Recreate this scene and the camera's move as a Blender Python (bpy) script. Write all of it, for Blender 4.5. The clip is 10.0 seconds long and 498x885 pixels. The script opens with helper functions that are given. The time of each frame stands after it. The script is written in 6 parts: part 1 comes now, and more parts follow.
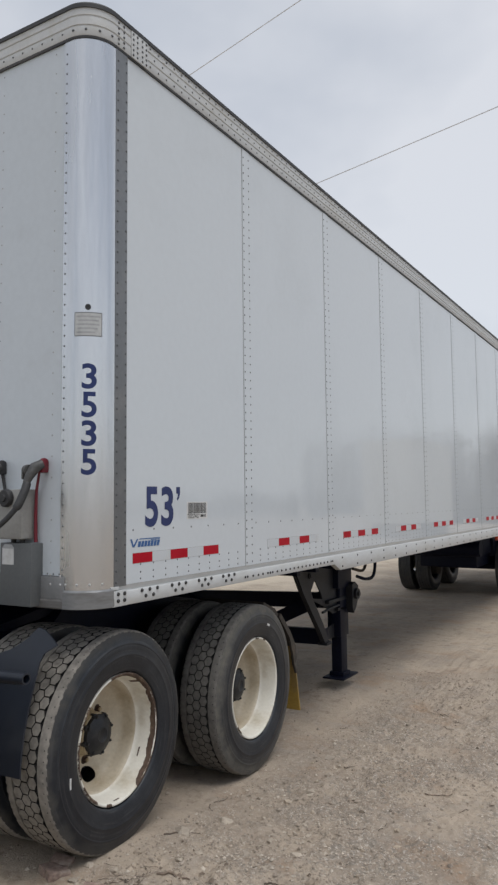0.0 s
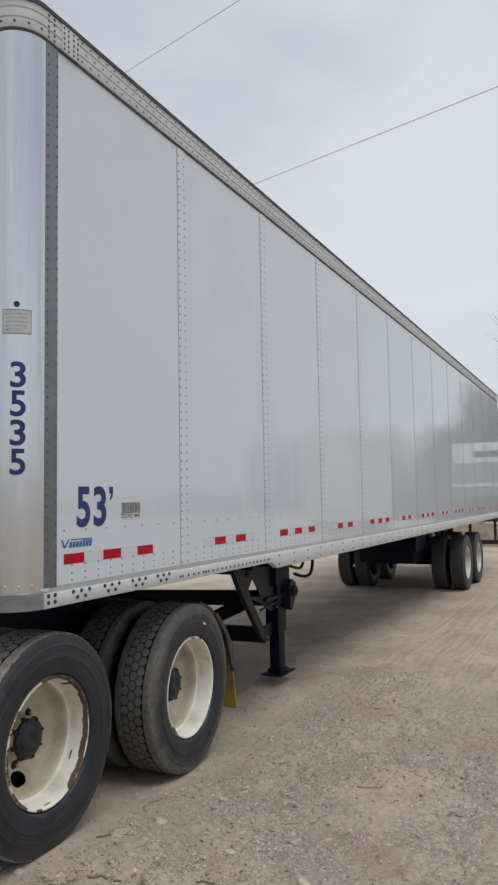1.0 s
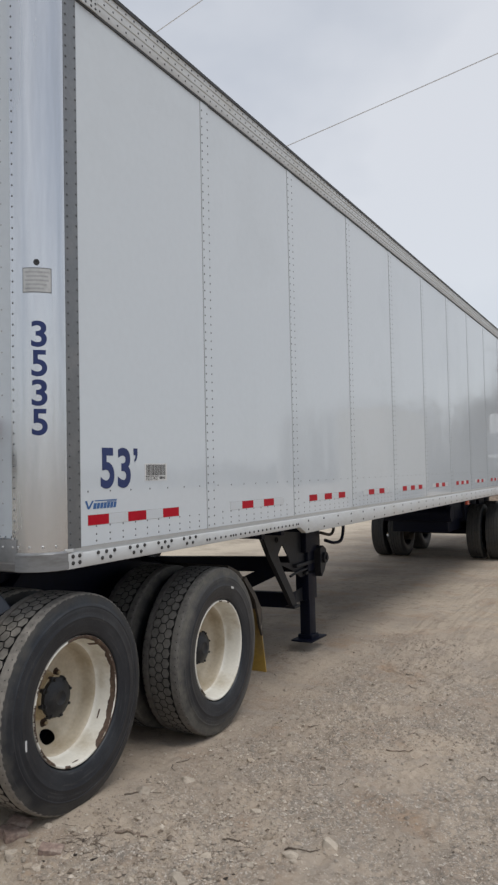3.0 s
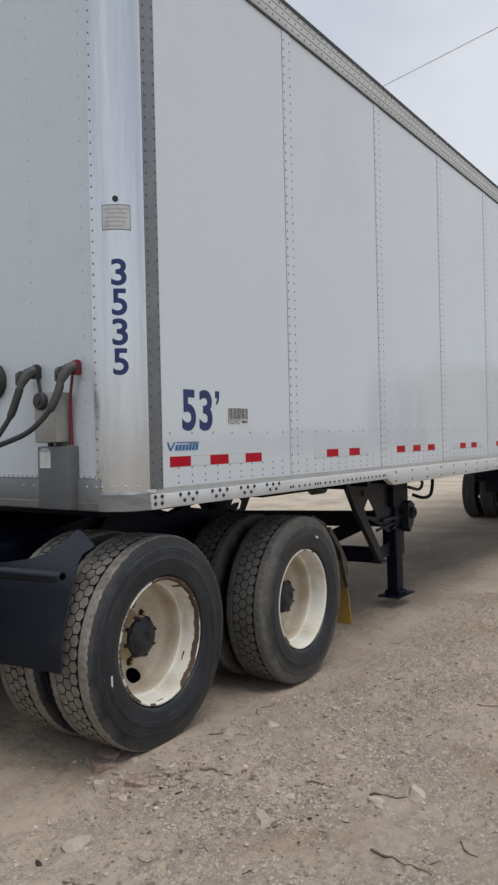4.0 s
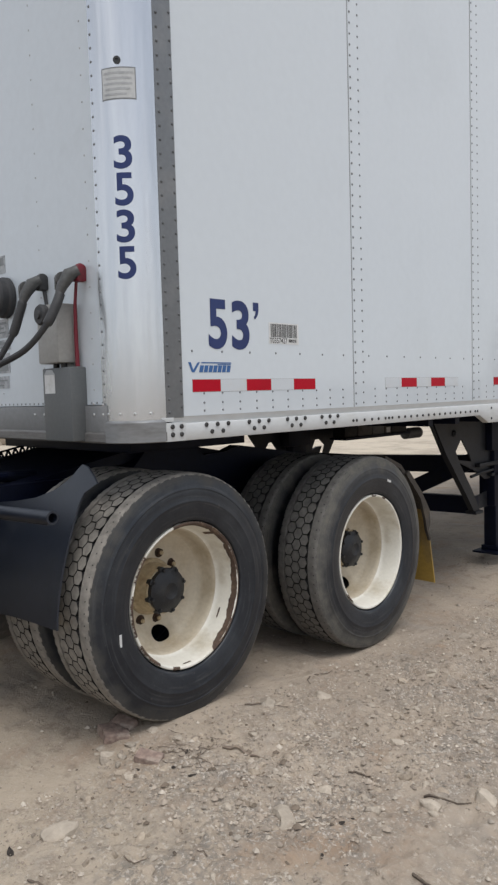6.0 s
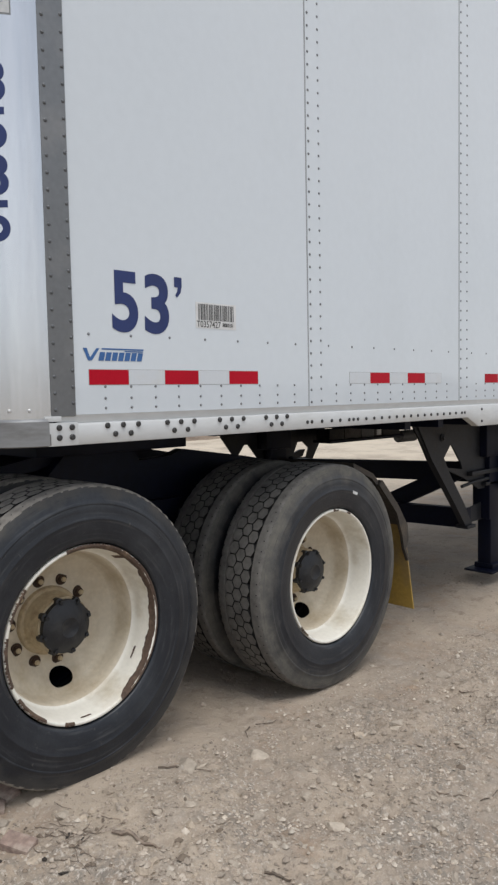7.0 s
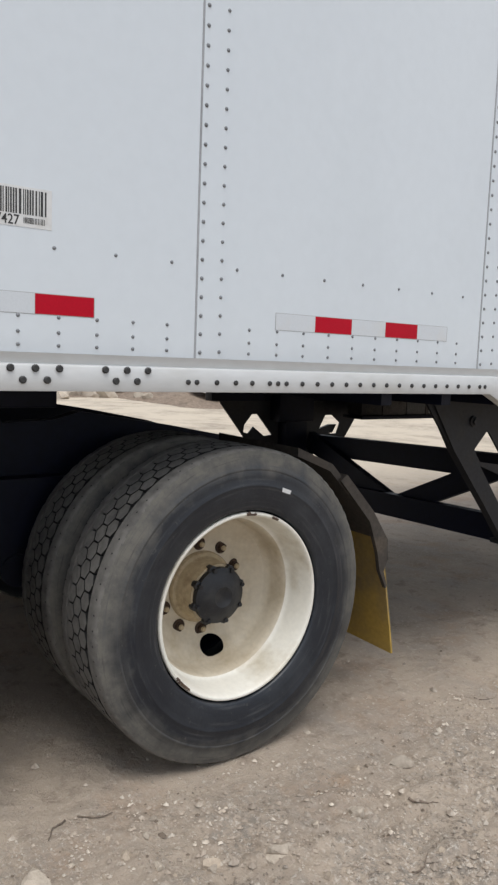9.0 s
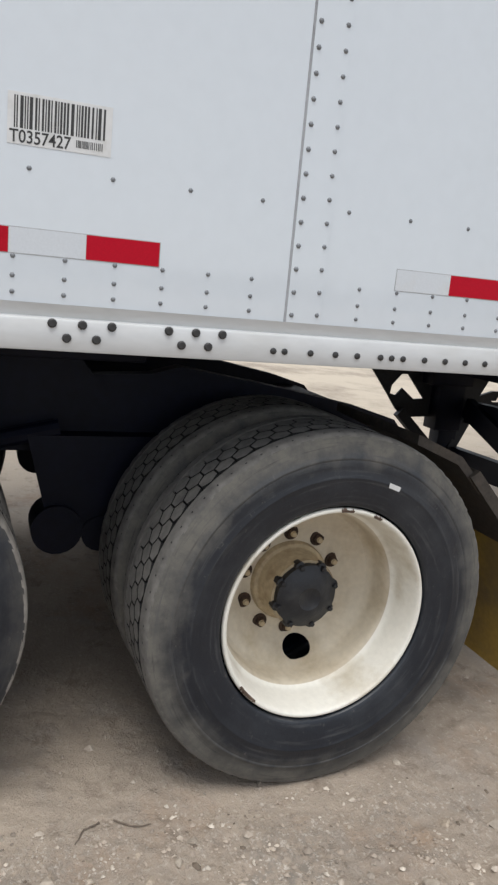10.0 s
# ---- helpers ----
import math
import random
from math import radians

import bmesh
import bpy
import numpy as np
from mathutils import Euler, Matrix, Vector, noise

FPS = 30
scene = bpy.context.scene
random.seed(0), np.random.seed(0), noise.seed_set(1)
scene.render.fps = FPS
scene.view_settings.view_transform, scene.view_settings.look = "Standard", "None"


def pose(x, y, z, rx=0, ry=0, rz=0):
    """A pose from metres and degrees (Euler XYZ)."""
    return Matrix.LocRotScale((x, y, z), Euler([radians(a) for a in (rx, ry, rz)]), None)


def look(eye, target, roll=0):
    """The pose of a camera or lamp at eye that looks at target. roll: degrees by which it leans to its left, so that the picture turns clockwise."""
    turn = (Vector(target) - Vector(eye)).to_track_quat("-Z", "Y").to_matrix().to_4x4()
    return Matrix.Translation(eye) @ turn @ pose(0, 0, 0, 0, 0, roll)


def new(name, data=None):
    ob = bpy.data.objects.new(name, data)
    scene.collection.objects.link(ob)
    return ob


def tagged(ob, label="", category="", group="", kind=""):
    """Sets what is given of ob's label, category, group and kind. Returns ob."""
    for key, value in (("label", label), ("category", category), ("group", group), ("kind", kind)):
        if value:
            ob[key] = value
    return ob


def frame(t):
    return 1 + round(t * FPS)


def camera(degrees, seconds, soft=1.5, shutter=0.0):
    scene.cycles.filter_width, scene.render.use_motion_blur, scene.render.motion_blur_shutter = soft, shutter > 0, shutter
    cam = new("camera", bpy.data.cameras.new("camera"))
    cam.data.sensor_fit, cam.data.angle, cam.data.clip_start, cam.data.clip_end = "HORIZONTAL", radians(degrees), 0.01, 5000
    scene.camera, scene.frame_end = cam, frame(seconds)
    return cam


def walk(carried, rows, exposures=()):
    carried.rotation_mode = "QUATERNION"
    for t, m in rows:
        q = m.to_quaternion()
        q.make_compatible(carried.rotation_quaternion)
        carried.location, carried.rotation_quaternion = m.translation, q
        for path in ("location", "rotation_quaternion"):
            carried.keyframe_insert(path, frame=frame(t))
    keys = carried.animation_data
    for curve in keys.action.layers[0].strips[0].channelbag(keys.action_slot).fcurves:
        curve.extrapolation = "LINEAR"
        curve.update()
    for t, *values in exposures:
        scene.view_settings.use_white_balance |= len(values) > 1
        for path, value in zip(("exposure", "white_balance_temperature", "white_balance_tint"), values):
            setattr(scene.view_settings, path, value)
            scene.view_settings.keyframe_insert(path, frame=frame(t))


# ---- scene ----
# ---- camera ----
cam = camera(37.9, 10.0, soft=2.4)
PATH = [
    (0, (2.316, -2.62, 1.638), (1.297, -0.907, 1.799), -0.6),
    (0.5, (2.339, -2.614, 1.64), (1.392, -0.859, 1.797), -0.9),
    (1, (2.368, -2.602, 1.642), (1.484, -0.815, 1.796), -1.0),
    (1.5, (2.39, -2.594, 1.645), (1.547, -0.786, 1.794), -1.2),
    (2, (2.406, -2.582, 1.645), (1.565, -0.772, 1.782), -1.2),
    (2.2, (2.418, -2.584, 1.648), (1.561, -0.781, 1.776), -1.2),
    (3.5, (2.345, -2.458, 1.518), (1.279, -0.766, 1.557), -1.2),
    (4, (2.334, -2.421, 1.463), (1.16, -0.802, 1.455), -1.3),
    (4.5, (2.314, -2.339, 1.4), (1.044, -0.795, 1.355), -1.8),
    (5, (2.245, -2.171, 1.364), (0.905, -0.689, 1.278), -2.0),
    (5.2, (2.237, -2.13, 1.364), (0.878, -0.667, 1.263), -1.9),
    (6.5, (2.145, -1.409, 1.302), (0.717, -0.016, 1.166), -1.5),
    (7, (2.044, -1.099, 1.3), (0.603, 0.282, 1.167), -1.1),
    (7.5, (1.966, -0.779, 1.275), (0.506, 0.58, 1.13), -0.6),
    (8, (1.967, -0.449, 1.271), (0.468, 0.866, 1.119), -0.3),
    (8.5, (1.883, -0.111, 1.253), (0.325, 1.13, 1.077), 0.6),
    (9, (1.795, 0.192, 1.244), (0.151, 1.31, 1.02), 2.1),
    (9.5, (1.716, 0.474, 1.262), (-0.04, 1.388, 0.979), 3.9),
    (10, (1.562, 0.566, 1.317), (-0.267, 1.259, 0.898), 5.4),
]
EXPOSURES = [(0, -0.18), (2, -0.20), (3.5, -0.19), (5, 0.02), (6.5, 0.16), (8, 0.24), (10, 0.37)]
walk(cam, [(t, look(eye, target, roll)) for t, eye, target, roll in PATH], EXPOSURES)

# ---- world, sun ----
world = bpy.data.worlds.new("overcast_sky")
scene.world = world
world.use_nodes = True
wn, wl = world.node_tree.nodes, world.node_tree.links
wn.clear()
w_out = wn.new("ShaderNodeOutputWorld")
w_add = wn.new("ShaderNodeAddShader")
w_sky_bg = wn.new("ShaderNodeBackground")
w_cloud_bg = wn.new("ShaderNodeBackground")
w_sky = wn.new("ShaderNodeTexSky")
w_sky.sky_type = "NISHITA"
w_sky.sun_disc = False
w_sky.sun_elevation, w_sky.sun_rotation = radians(70), radians(107)
w_sky_bg.inputs[1].default_value = 0.03
wl.new(w_sky.outputs[0], w_sky_bg.inputs[0])
w_co = wn.new("ShaderNodeTexCoord")
w_map = wn.new("ShaderNodeMapping")
w_map.inputs["Scale"].default_value = (1.0, 1.0, 1.7)
w_noise = wn.new("ShaderNodeTexNoise")
w_noise.inputs["Scale"].default_value = 1.7
w_noise.inputs["Detail"].default_value = 5.0
w_noise.inputs["Roughness"].default_value = 0.5
w_ramp = wn.new("ShaderNodeValToRGB")
w_ramp.color_ramp.elements[0].position, w_ramp.color_ramp.elements[0].color = 0.36, (0.60, 0.645, 0.72, 1)
w_ramp.color_ramp.elements[1].position, w_ramp.color_ramp.elements[1].color = 0.62, (0.97, 0.985, 1.02, 1)
w_sep = wn.new("ShaderNodeSeparateXYZ")
w_low = wn.new("ShaderNodeMapRange")
w_low.inputs["From Min"].default_value, w_low.inputs["From Max"].default_value = 0.05, 0.42
w_low.inputs["To Min"].default_value, w_low.inputs["To Max"].default_value = 0.50, 0.0
w_mix = wn.new("ShaderNodeMix")
w_mix.data_type = "RGBA"
w_mix.inputs["B"].default_value = (0.90, 0.93, 0.965, 1)
wl.new(w_co.outputs["Generated"], w_map.inputs[0])
wl.new(w_map.outputs[0], w_noise.inputs[0])
wl.new(w_noise.outputs[0], w_ramp.inputs[0])
wl.new(w_co.outputs["Generated"], w_sep.inputs[0])
wl.new(w_sep.outputs[2], w_low.inputs[0])
wl.new(w_low.outputs[0], w_mix.inputs["Factor"])
wl.new(w_ramp.outputs[0], w_mix.inputs["A"])
wl.new(w_mix.outputs["Result"], w_cloud_bg.inputs[0])
w_cloud_bg.inputs[1].default_value = 0.765
wl.new(w_sky_bg.outputs[0], w_add.inputs[0])
wl.new(w_cloud_bg.outputs[0], w_add.inputs[1])
wl.new(w_add.outputs[0], w_out.inputs[0])

sun = new("sun", bpy.data.lights.new("sun", "SUN"))
sun.data.energy, sun.data.angle, sun.data.color = 1.7, radians(35), (1.0, 0.975, 0.94)
sun.matrix_world = look((5, -1.5, 15), (0, 0, 0))


# ---- materials ----
def material(name, base, rough=0.6, metal=0.0, grain=0.06, grain_scale=60.0, stain=None, stain_scale=3.0, stain_at=(0.5, 0.7),
             bump=0.0, bump_scale=120.0, spec=0.5, stretch=(1, 1, 1), stain_rough=None, per_object=0.0, coat=0.0):
    """Paint, metal, rubber or dirt: a base colour with fine grain, larger stains, and a fine relief."""
    m = bpy.data.materials.new(name)
    m.use_nodes = True
    n, l = m.node_tree.nodes, m.node_tree.links
    b = n["Principled BSDF"]
    b.inputs["Metallic"].default_value = metal
    b.inputs["Specular IOR Level"].default_value = spec
    b.inputs["Coat Weight"].default_value = coat
    co = n.new("ShaderNodeTexCoord")
    mp = n.new("ShaderNodeMapping")
    mp.inputs["Scale"].default_value = stretch
    l.new(co.outputs["Object"], mp.inputs[0])
    fine = n.new("ShaderNodeTexNoise")
    fine.inputs["Scale"].default_value, fine.inputs["Detail"].default_value = grain_scale, 4
    l.new(mp.outputs[0], fine.inputs[0])
    rng = n.new("ShaderNodeMapRange")
    rng.inputs["From Min"].default_value, rng.inputs["From Max"].default_value = 0.3, 0.7
    rng.inputs["To Min"].default_value, rng.inputs["To Max"].default_value = 1 - grain, 1 + grain
    l.new(fine.outputs[0], rng.inputs[0])
    big = n.new("ShaderNodeTexNoise")
    big.inputs["Scale"].default_value, big.inputs["Detail"].default_value = stain_scale, 6
    big.inputs["Roughness"].default_value = 0.62
    l.new(mp.outputs[0], big.inputs[0])
    sr = n.new("ShaderNodeMapRange")
    sr.inputs["From Min"].default_value, sr.inputs["From Max"].default_value = stain_at
    l.new(big.outputs[0], sr.inputs[0])
    mix = n.new("ShaderNodeMix")
    mix.data_type = "RGBA"
    mix.inputs["A"].default_value = (*base, 1)
    mix.inputs["B"].default_value = (*(stain or tuple(c * 0.8 for c in base)), 1)
    l.new(sr.outputs[0], mix.inputs["Factor"])
    mul = n.new("ShaderNodeVectorMath")
    mul.operation = "SCALE"
    l.new(mix.outputs["Result"], mul.inputs[0])
    value = rng.outputs[0]
    if per_object:
        info = n.new("ShaderNodeObjectInfo")
        pr = n.new("ShaderNodeMapRange")
        pr.inputs["To Min"].default_value, pr.inputs["To Max"].default_value = 1 - per_object, 1 + per_object
        l.new(info.outputs["Random"], pr.inputs[0])
        both = n.new("ShaderNodeMath")
        both.operation = "MULTIPLY"
        l.new(rng.outputs[0], both.inputs[0])
        l.new(pr.outputs[0], both.inputs[1])
        value = both.outputs[0]
    l.new(value, mul.inputs["Scale"])
    l.new(mul.outputs[0], b.inputs["Base Color"])
    rr = n.new("ShaderNodeMapRange")
    rr.inputs["To Min"].default_value = rough
    rr.inputs["To Max"].default_value = rough + 0.12 if stain_rough is None else stain_rough
    l.new(sr.outputs[0], rr.inputs[0])
    l.new(rr.outputs[0], b.inputs["Roughness"])
    if bump:
        bn = n.new("ShaderNodeTexNoise")
        bn.inputs["Scale"].default_value, bn.inputs["Detail"].default_value = bump_scale, 3
        l.new(mp.outputs[0], bn.inputs[0])
        bp = n.new("ShaderNodeBump")
        bp.inputs["Strength"].default_value, bp.inputs["Distance"].default_value = bump, 0.01
        l.new(bn.outputs[0], bp.inputs["Height"])
        l.new(bp.outputs[0], b.inputs["Normal"])
    return m


M_PANEL = material("white_panel_paint", (0.597, 0.639, 0.674), 0.03, grain=0.012, grain_scale=25, stain=(0.568, 0.608, 0.64), stain_scale=0.9, bump=0.006, bump_scale=1.6, stain_rough=0.045)
M_WALL = material("white_front_panel", (0.555, 0.60, 0.64), 0.3, grain=0.02, grain_scale=30, stain=(0.53, 0.57, 0.605), stain_scale=5, stain_at=(0.58, 0.8), bump=0.02, bump_scale=3)
M_RAIL = material("pale_aluminium_rail", (0.54, 0.55, 0.55), 0.5, 0.1, grain=0.04, stain=(0.5, 0.5, 0.48), stain_scale=6, stretch=(1, 0.3, 1))
M_POST = material("brushed_aluminium_post", (0.63, 0.64, 0.655), 0.24, 1.0, grain=0.03, grain_scale=30, stain=(0.53, 0.535, 0.54), stain_scale=2.5, stretch=(2, 2, 0.2), stain_at=(0.42, 0.80), stain_rough=0.34)
M_STRIP = material("grey_post_strip", (0.17, 0.18, 0.19), 0.45, 0.35, grain=0.06, stain=(0.22, 0.225, 0.23), stain_scale=4)
M_GREYRAIL = material("grey_front_rail", (0.20, 0.205, 0.21), 0.5, 0.2, grain=0.06, stain=(0.30, 0.30, 0.30), stain_scale=4)
M_LIP = material("worn_bumper_rail", (0.17, 0.165, 0.16), 0.5, 0.3, grain=0.12, stain=(0.10, 0.088, 0.078), stain_scale=7, stretch=(0.4, 0.4, 3))
M_SHOE = material("scuffed_corner_steel", (0.25, 0.255, 0.26), 0.45, 0.5, grain=0.08, stain=(0.17, 0.165, 0.16), stain_scale=5, stretch=(0.5, 0.5, 2))
M_CAP = material("charcoal_trim_and_rail_shade", (0.05, 0.052, 0.056), 0.6, grain=0.1, stain=(0.09, 0.09, 0.09), stain_scale=3)
M_RIVET = material("dull_rivet_metal", (0.19, 0.20, 0.21), 0.5, 0.3, grain=0.1)
M_DARKRIVET = material("dark_rivet_metal", (0.10, 0.105, 0.11), 0.5, 0.3, grain=0.1)
M_BRIGHT = material("bright_rivet_metal", (0.55, 0.55, 0.55), 0.4, 0.6, grain=0.05)
M_BOLT = material("dark_bolt_steel", (0.05, 0.05, 0.05), 0.5, 0.5, grain=0.2)
M_SEAM = material("seam_sealant", (0.33, 0.34, 0.355), 0.7, grain=0.1)
M_RED = material("red_reflective_tape", (0.42, 0.002, 0.016), 0.4, grain=0.06, grain_scale=200, spec=0.15, stain=(0.36, 0.003, 0.014))
M_SILVER = material("silver_reflective_tape", (0.56, 0.592, 0.622), 0.3, grain=0.03, grain_scale=200, stain=(0.56, 0.57, 0.57), stain_scale=8)
M_BLUE = material("navy_vinyl", (0.009, 0.024, 0.12), 0.4, grain=0.05)
M_LOGO = material("blue_vinyl", (0.03, 0.11, 0.30), 0.4, grain=0.05)
M_INK = material("black_ink", (0.03, 0.03, 0.03), 0.5, grain=0.1)
M_GREYINK = material("faded_ink", (0.19, 0.20, 0.205), 0.5, grain=0.1)
M_STICKER = material("white_sticker", (0.62, 0.625, 0.62), 0.5, grain=0.04, stain=(0.5, 0.5, 0.48), stain_scale=30)
M_FADED = material("faded_sticker", (0.38, 0.39, 0.40), 0.6, grain=0.06, stain=(0.27, 0.28, 0.29), stain_scale=25)
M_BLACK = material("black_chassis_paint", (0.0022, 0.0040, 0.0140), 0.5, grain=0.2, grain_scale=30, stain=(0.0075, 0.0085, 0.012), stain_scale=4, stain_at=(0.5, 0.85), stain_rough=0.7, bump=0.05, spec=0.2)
M_FENDER = material("black_plastic_fender", (0.009, 0.0125, 0.021), 0.45, grain=0.1, grain_scale=20, stain=(0.022, 0.024, 0.028), stain_scale=3, stain_at=(0.55, 0.85), stain_rough=0.7)
M_TREAD = material("dusty_tread_rubber", (0.225, 0.207, 0.182), 0.9, grain=0.2, grain_scale=40, stain=(0.12, 0.112, 0.10), stain_scale=9, bump=0.15, bump_scale=150)
M_TREAD_DARK = material("grey_tread_rubber", (0.135, 0.128, 0.117), 0.9, grain=0.2, grain_scale=40, stain=(0.085, 0.081, 0.076), stain_scale=9, bump=0.15, bump_scale=150)
M_GROOVE = material("shaded_tread_groove", (0.009, 0.009, 0.009), 0.9, grain=0.2)
M_DISC = material("dusty_shaded_cream_disc", (0.57, 0.505, 0.395), 0.6, grain=0.06, stain=(0.43, 0.355, 0.245), stain_scale=7, stain_at=(0.45, 0.72), bump=0.05, bump_scale=40)
M_RIM = material("cream_wheel_paint", (0.76, 0.735, 0.655), 0.42, grain=0.04, stain=(0.52, 0.46, 0.35), stain_scale=5, stain_at=(0.52, 0.75), bump=0.03, bump_scale=40)
M_WHITERIM = material("white_wheel_paint", (0.62, 0.62, 0.60), 0.45, grain=0.04, stain=(0.4, 0.38, 0.34), stain_scale=4)
M_RUST = material("rusted_steel", (0.088, 0.057, 0.041), 0.85, grain=0.3, grain_scale=60, stain=(0.18, 0.125, 0.085), stain_scale=14, bump=0.3, bump_scale=120)
M_HUB = material("black_hub_paint", (0.0085, 0.0095, 0.0125), 0.5, grain=0.25, grain_scale=50, stain=(0.028, 0.027, 0.026), stain_scale=14, bump=0.15)
M_TAN = material("dusty_hub_flange", (0.43, 0.345, 0.22), 0.7, grain=0.15, stain=(0.27, 0.195, 0.115), stain_scale=10)
M_PIT = material("dark_lug_pit_and_nut", (0.05, 0.03, 0.02), 0.9, grain=0.3)
M_YELLOW = material("yellow_mud_flap", (0.42, 0.275, 0.060), 0.6, grain=0.1, stain=(0.21, 0.155, 0.085), stain_scale=4, stain_at=(0.45, 0.75))
M_BRACKET = material("dirty_brown_steel", (0.055, 0.046, 0.038), 0.7, 0.2, grain=0.25, stain=(0.10, 0.08, 0.06), stain_scale=8, bump=0.1)
M_BOX = material("grey_electrical_box", (0.108, 0.115, 0.118), 0.5, grain=0.06, stain=(0.12, 0.125, 0.128), stain_scale=6)
M_GREYCAST = material("grey_cast_metal", (0.085, 0.085, 0.083), 0.55, 0.4, grain=0.2, stain=(0.1, 0.1, 0.1), stain_scale=20)
M_REDCAST = material("red_gladhand_paint", (0.16, 0.010, 0.022), 0.5, grain=0.1, stain=(0.10, 0.016, 0.018), stain_scale=20)
M_CHAMBER = material("dusty_grey_casting", (0.095, 0.086, 0.078), 0.8, grain=0.2, stain=(0.055, 0.05, 0.045), stain_scale=12)
M_HOSE = material("black_hose_rubber", (0.03, 0.03, 0.032), 0.6, grain=0.2)
M_STONE = material("pale_limestone", (0.42, 0.36, 0.29), 0.9, grain=0.15, grain_scale=5, stain=(0.30, 0.25, 0.20), stain_scale=1.6, bump=0.6, bump_scale=7, per_object=0.22)
M_BRICK = material("broken_red_brick", (0.27, 0.195, 0.16), 0.9, grain=0.25, stain=(0.34, 0.285, 0.235), stain_scale=25, bump=0.4)
M_TWIG = material("dead_wood", (0.16, 0.125, 0.097), 0.9, grain=0.3, stain=(0.2, 0.16, 0.12), stain_scale=30, bump=0.3, per_object=0.4)
M_BARK = material("grey_bark", (0.21, 0.19, 0.175), 0.95, grain=0.3, grain_scale=8, stain=(0.07, 0.06, 0.055), stain_scale=2)
M_BUILD = material("white_metal_cladding", (0.80, 0.80, 0.79), 0.5, grain=0.03, grain_scale=2, stain=(0.72, 0.72, 0.70), stain_scale=0.4)
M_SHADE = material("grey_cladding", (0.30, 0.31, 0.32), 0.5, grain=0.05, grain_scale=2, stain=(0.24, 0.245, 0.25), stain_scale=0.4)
M_BRUSH = material("dry_brush", (0.10, 0.088, 0.068), 1.0, grain=0.4, grain_scale=3, stain=(0.06, 0.055, 0.045), stain_scale=0.6, bump=0.5, bump_scale=4)
M_GLASS = material("dark_glass", (0.02, 0.022, 0.025), 0.08, grain=0.05)
M_WORNWHITE = material("worn_white_sticker", (0.50, 0.51, 0.51), 0.5, grain=0.05, stain=(0.40, 0.41, 0.41), stain_scale=25)
M_PALEBOX = material("pale_grey_enclosure", (0.30, 0.295, 0.28), 0.5, grain=0.06, stain=(0.22, 0.215, 0.20), stain_scale=6)
M_SLEEVE = material("grey_rubber_sleeve", (0.034, 0.034, 0.035), 0.55, grain=0.15)
M_AMBER = material("red_marker_lens", (0.45, 0.06, 0.03), 0.2, grain=0.05)


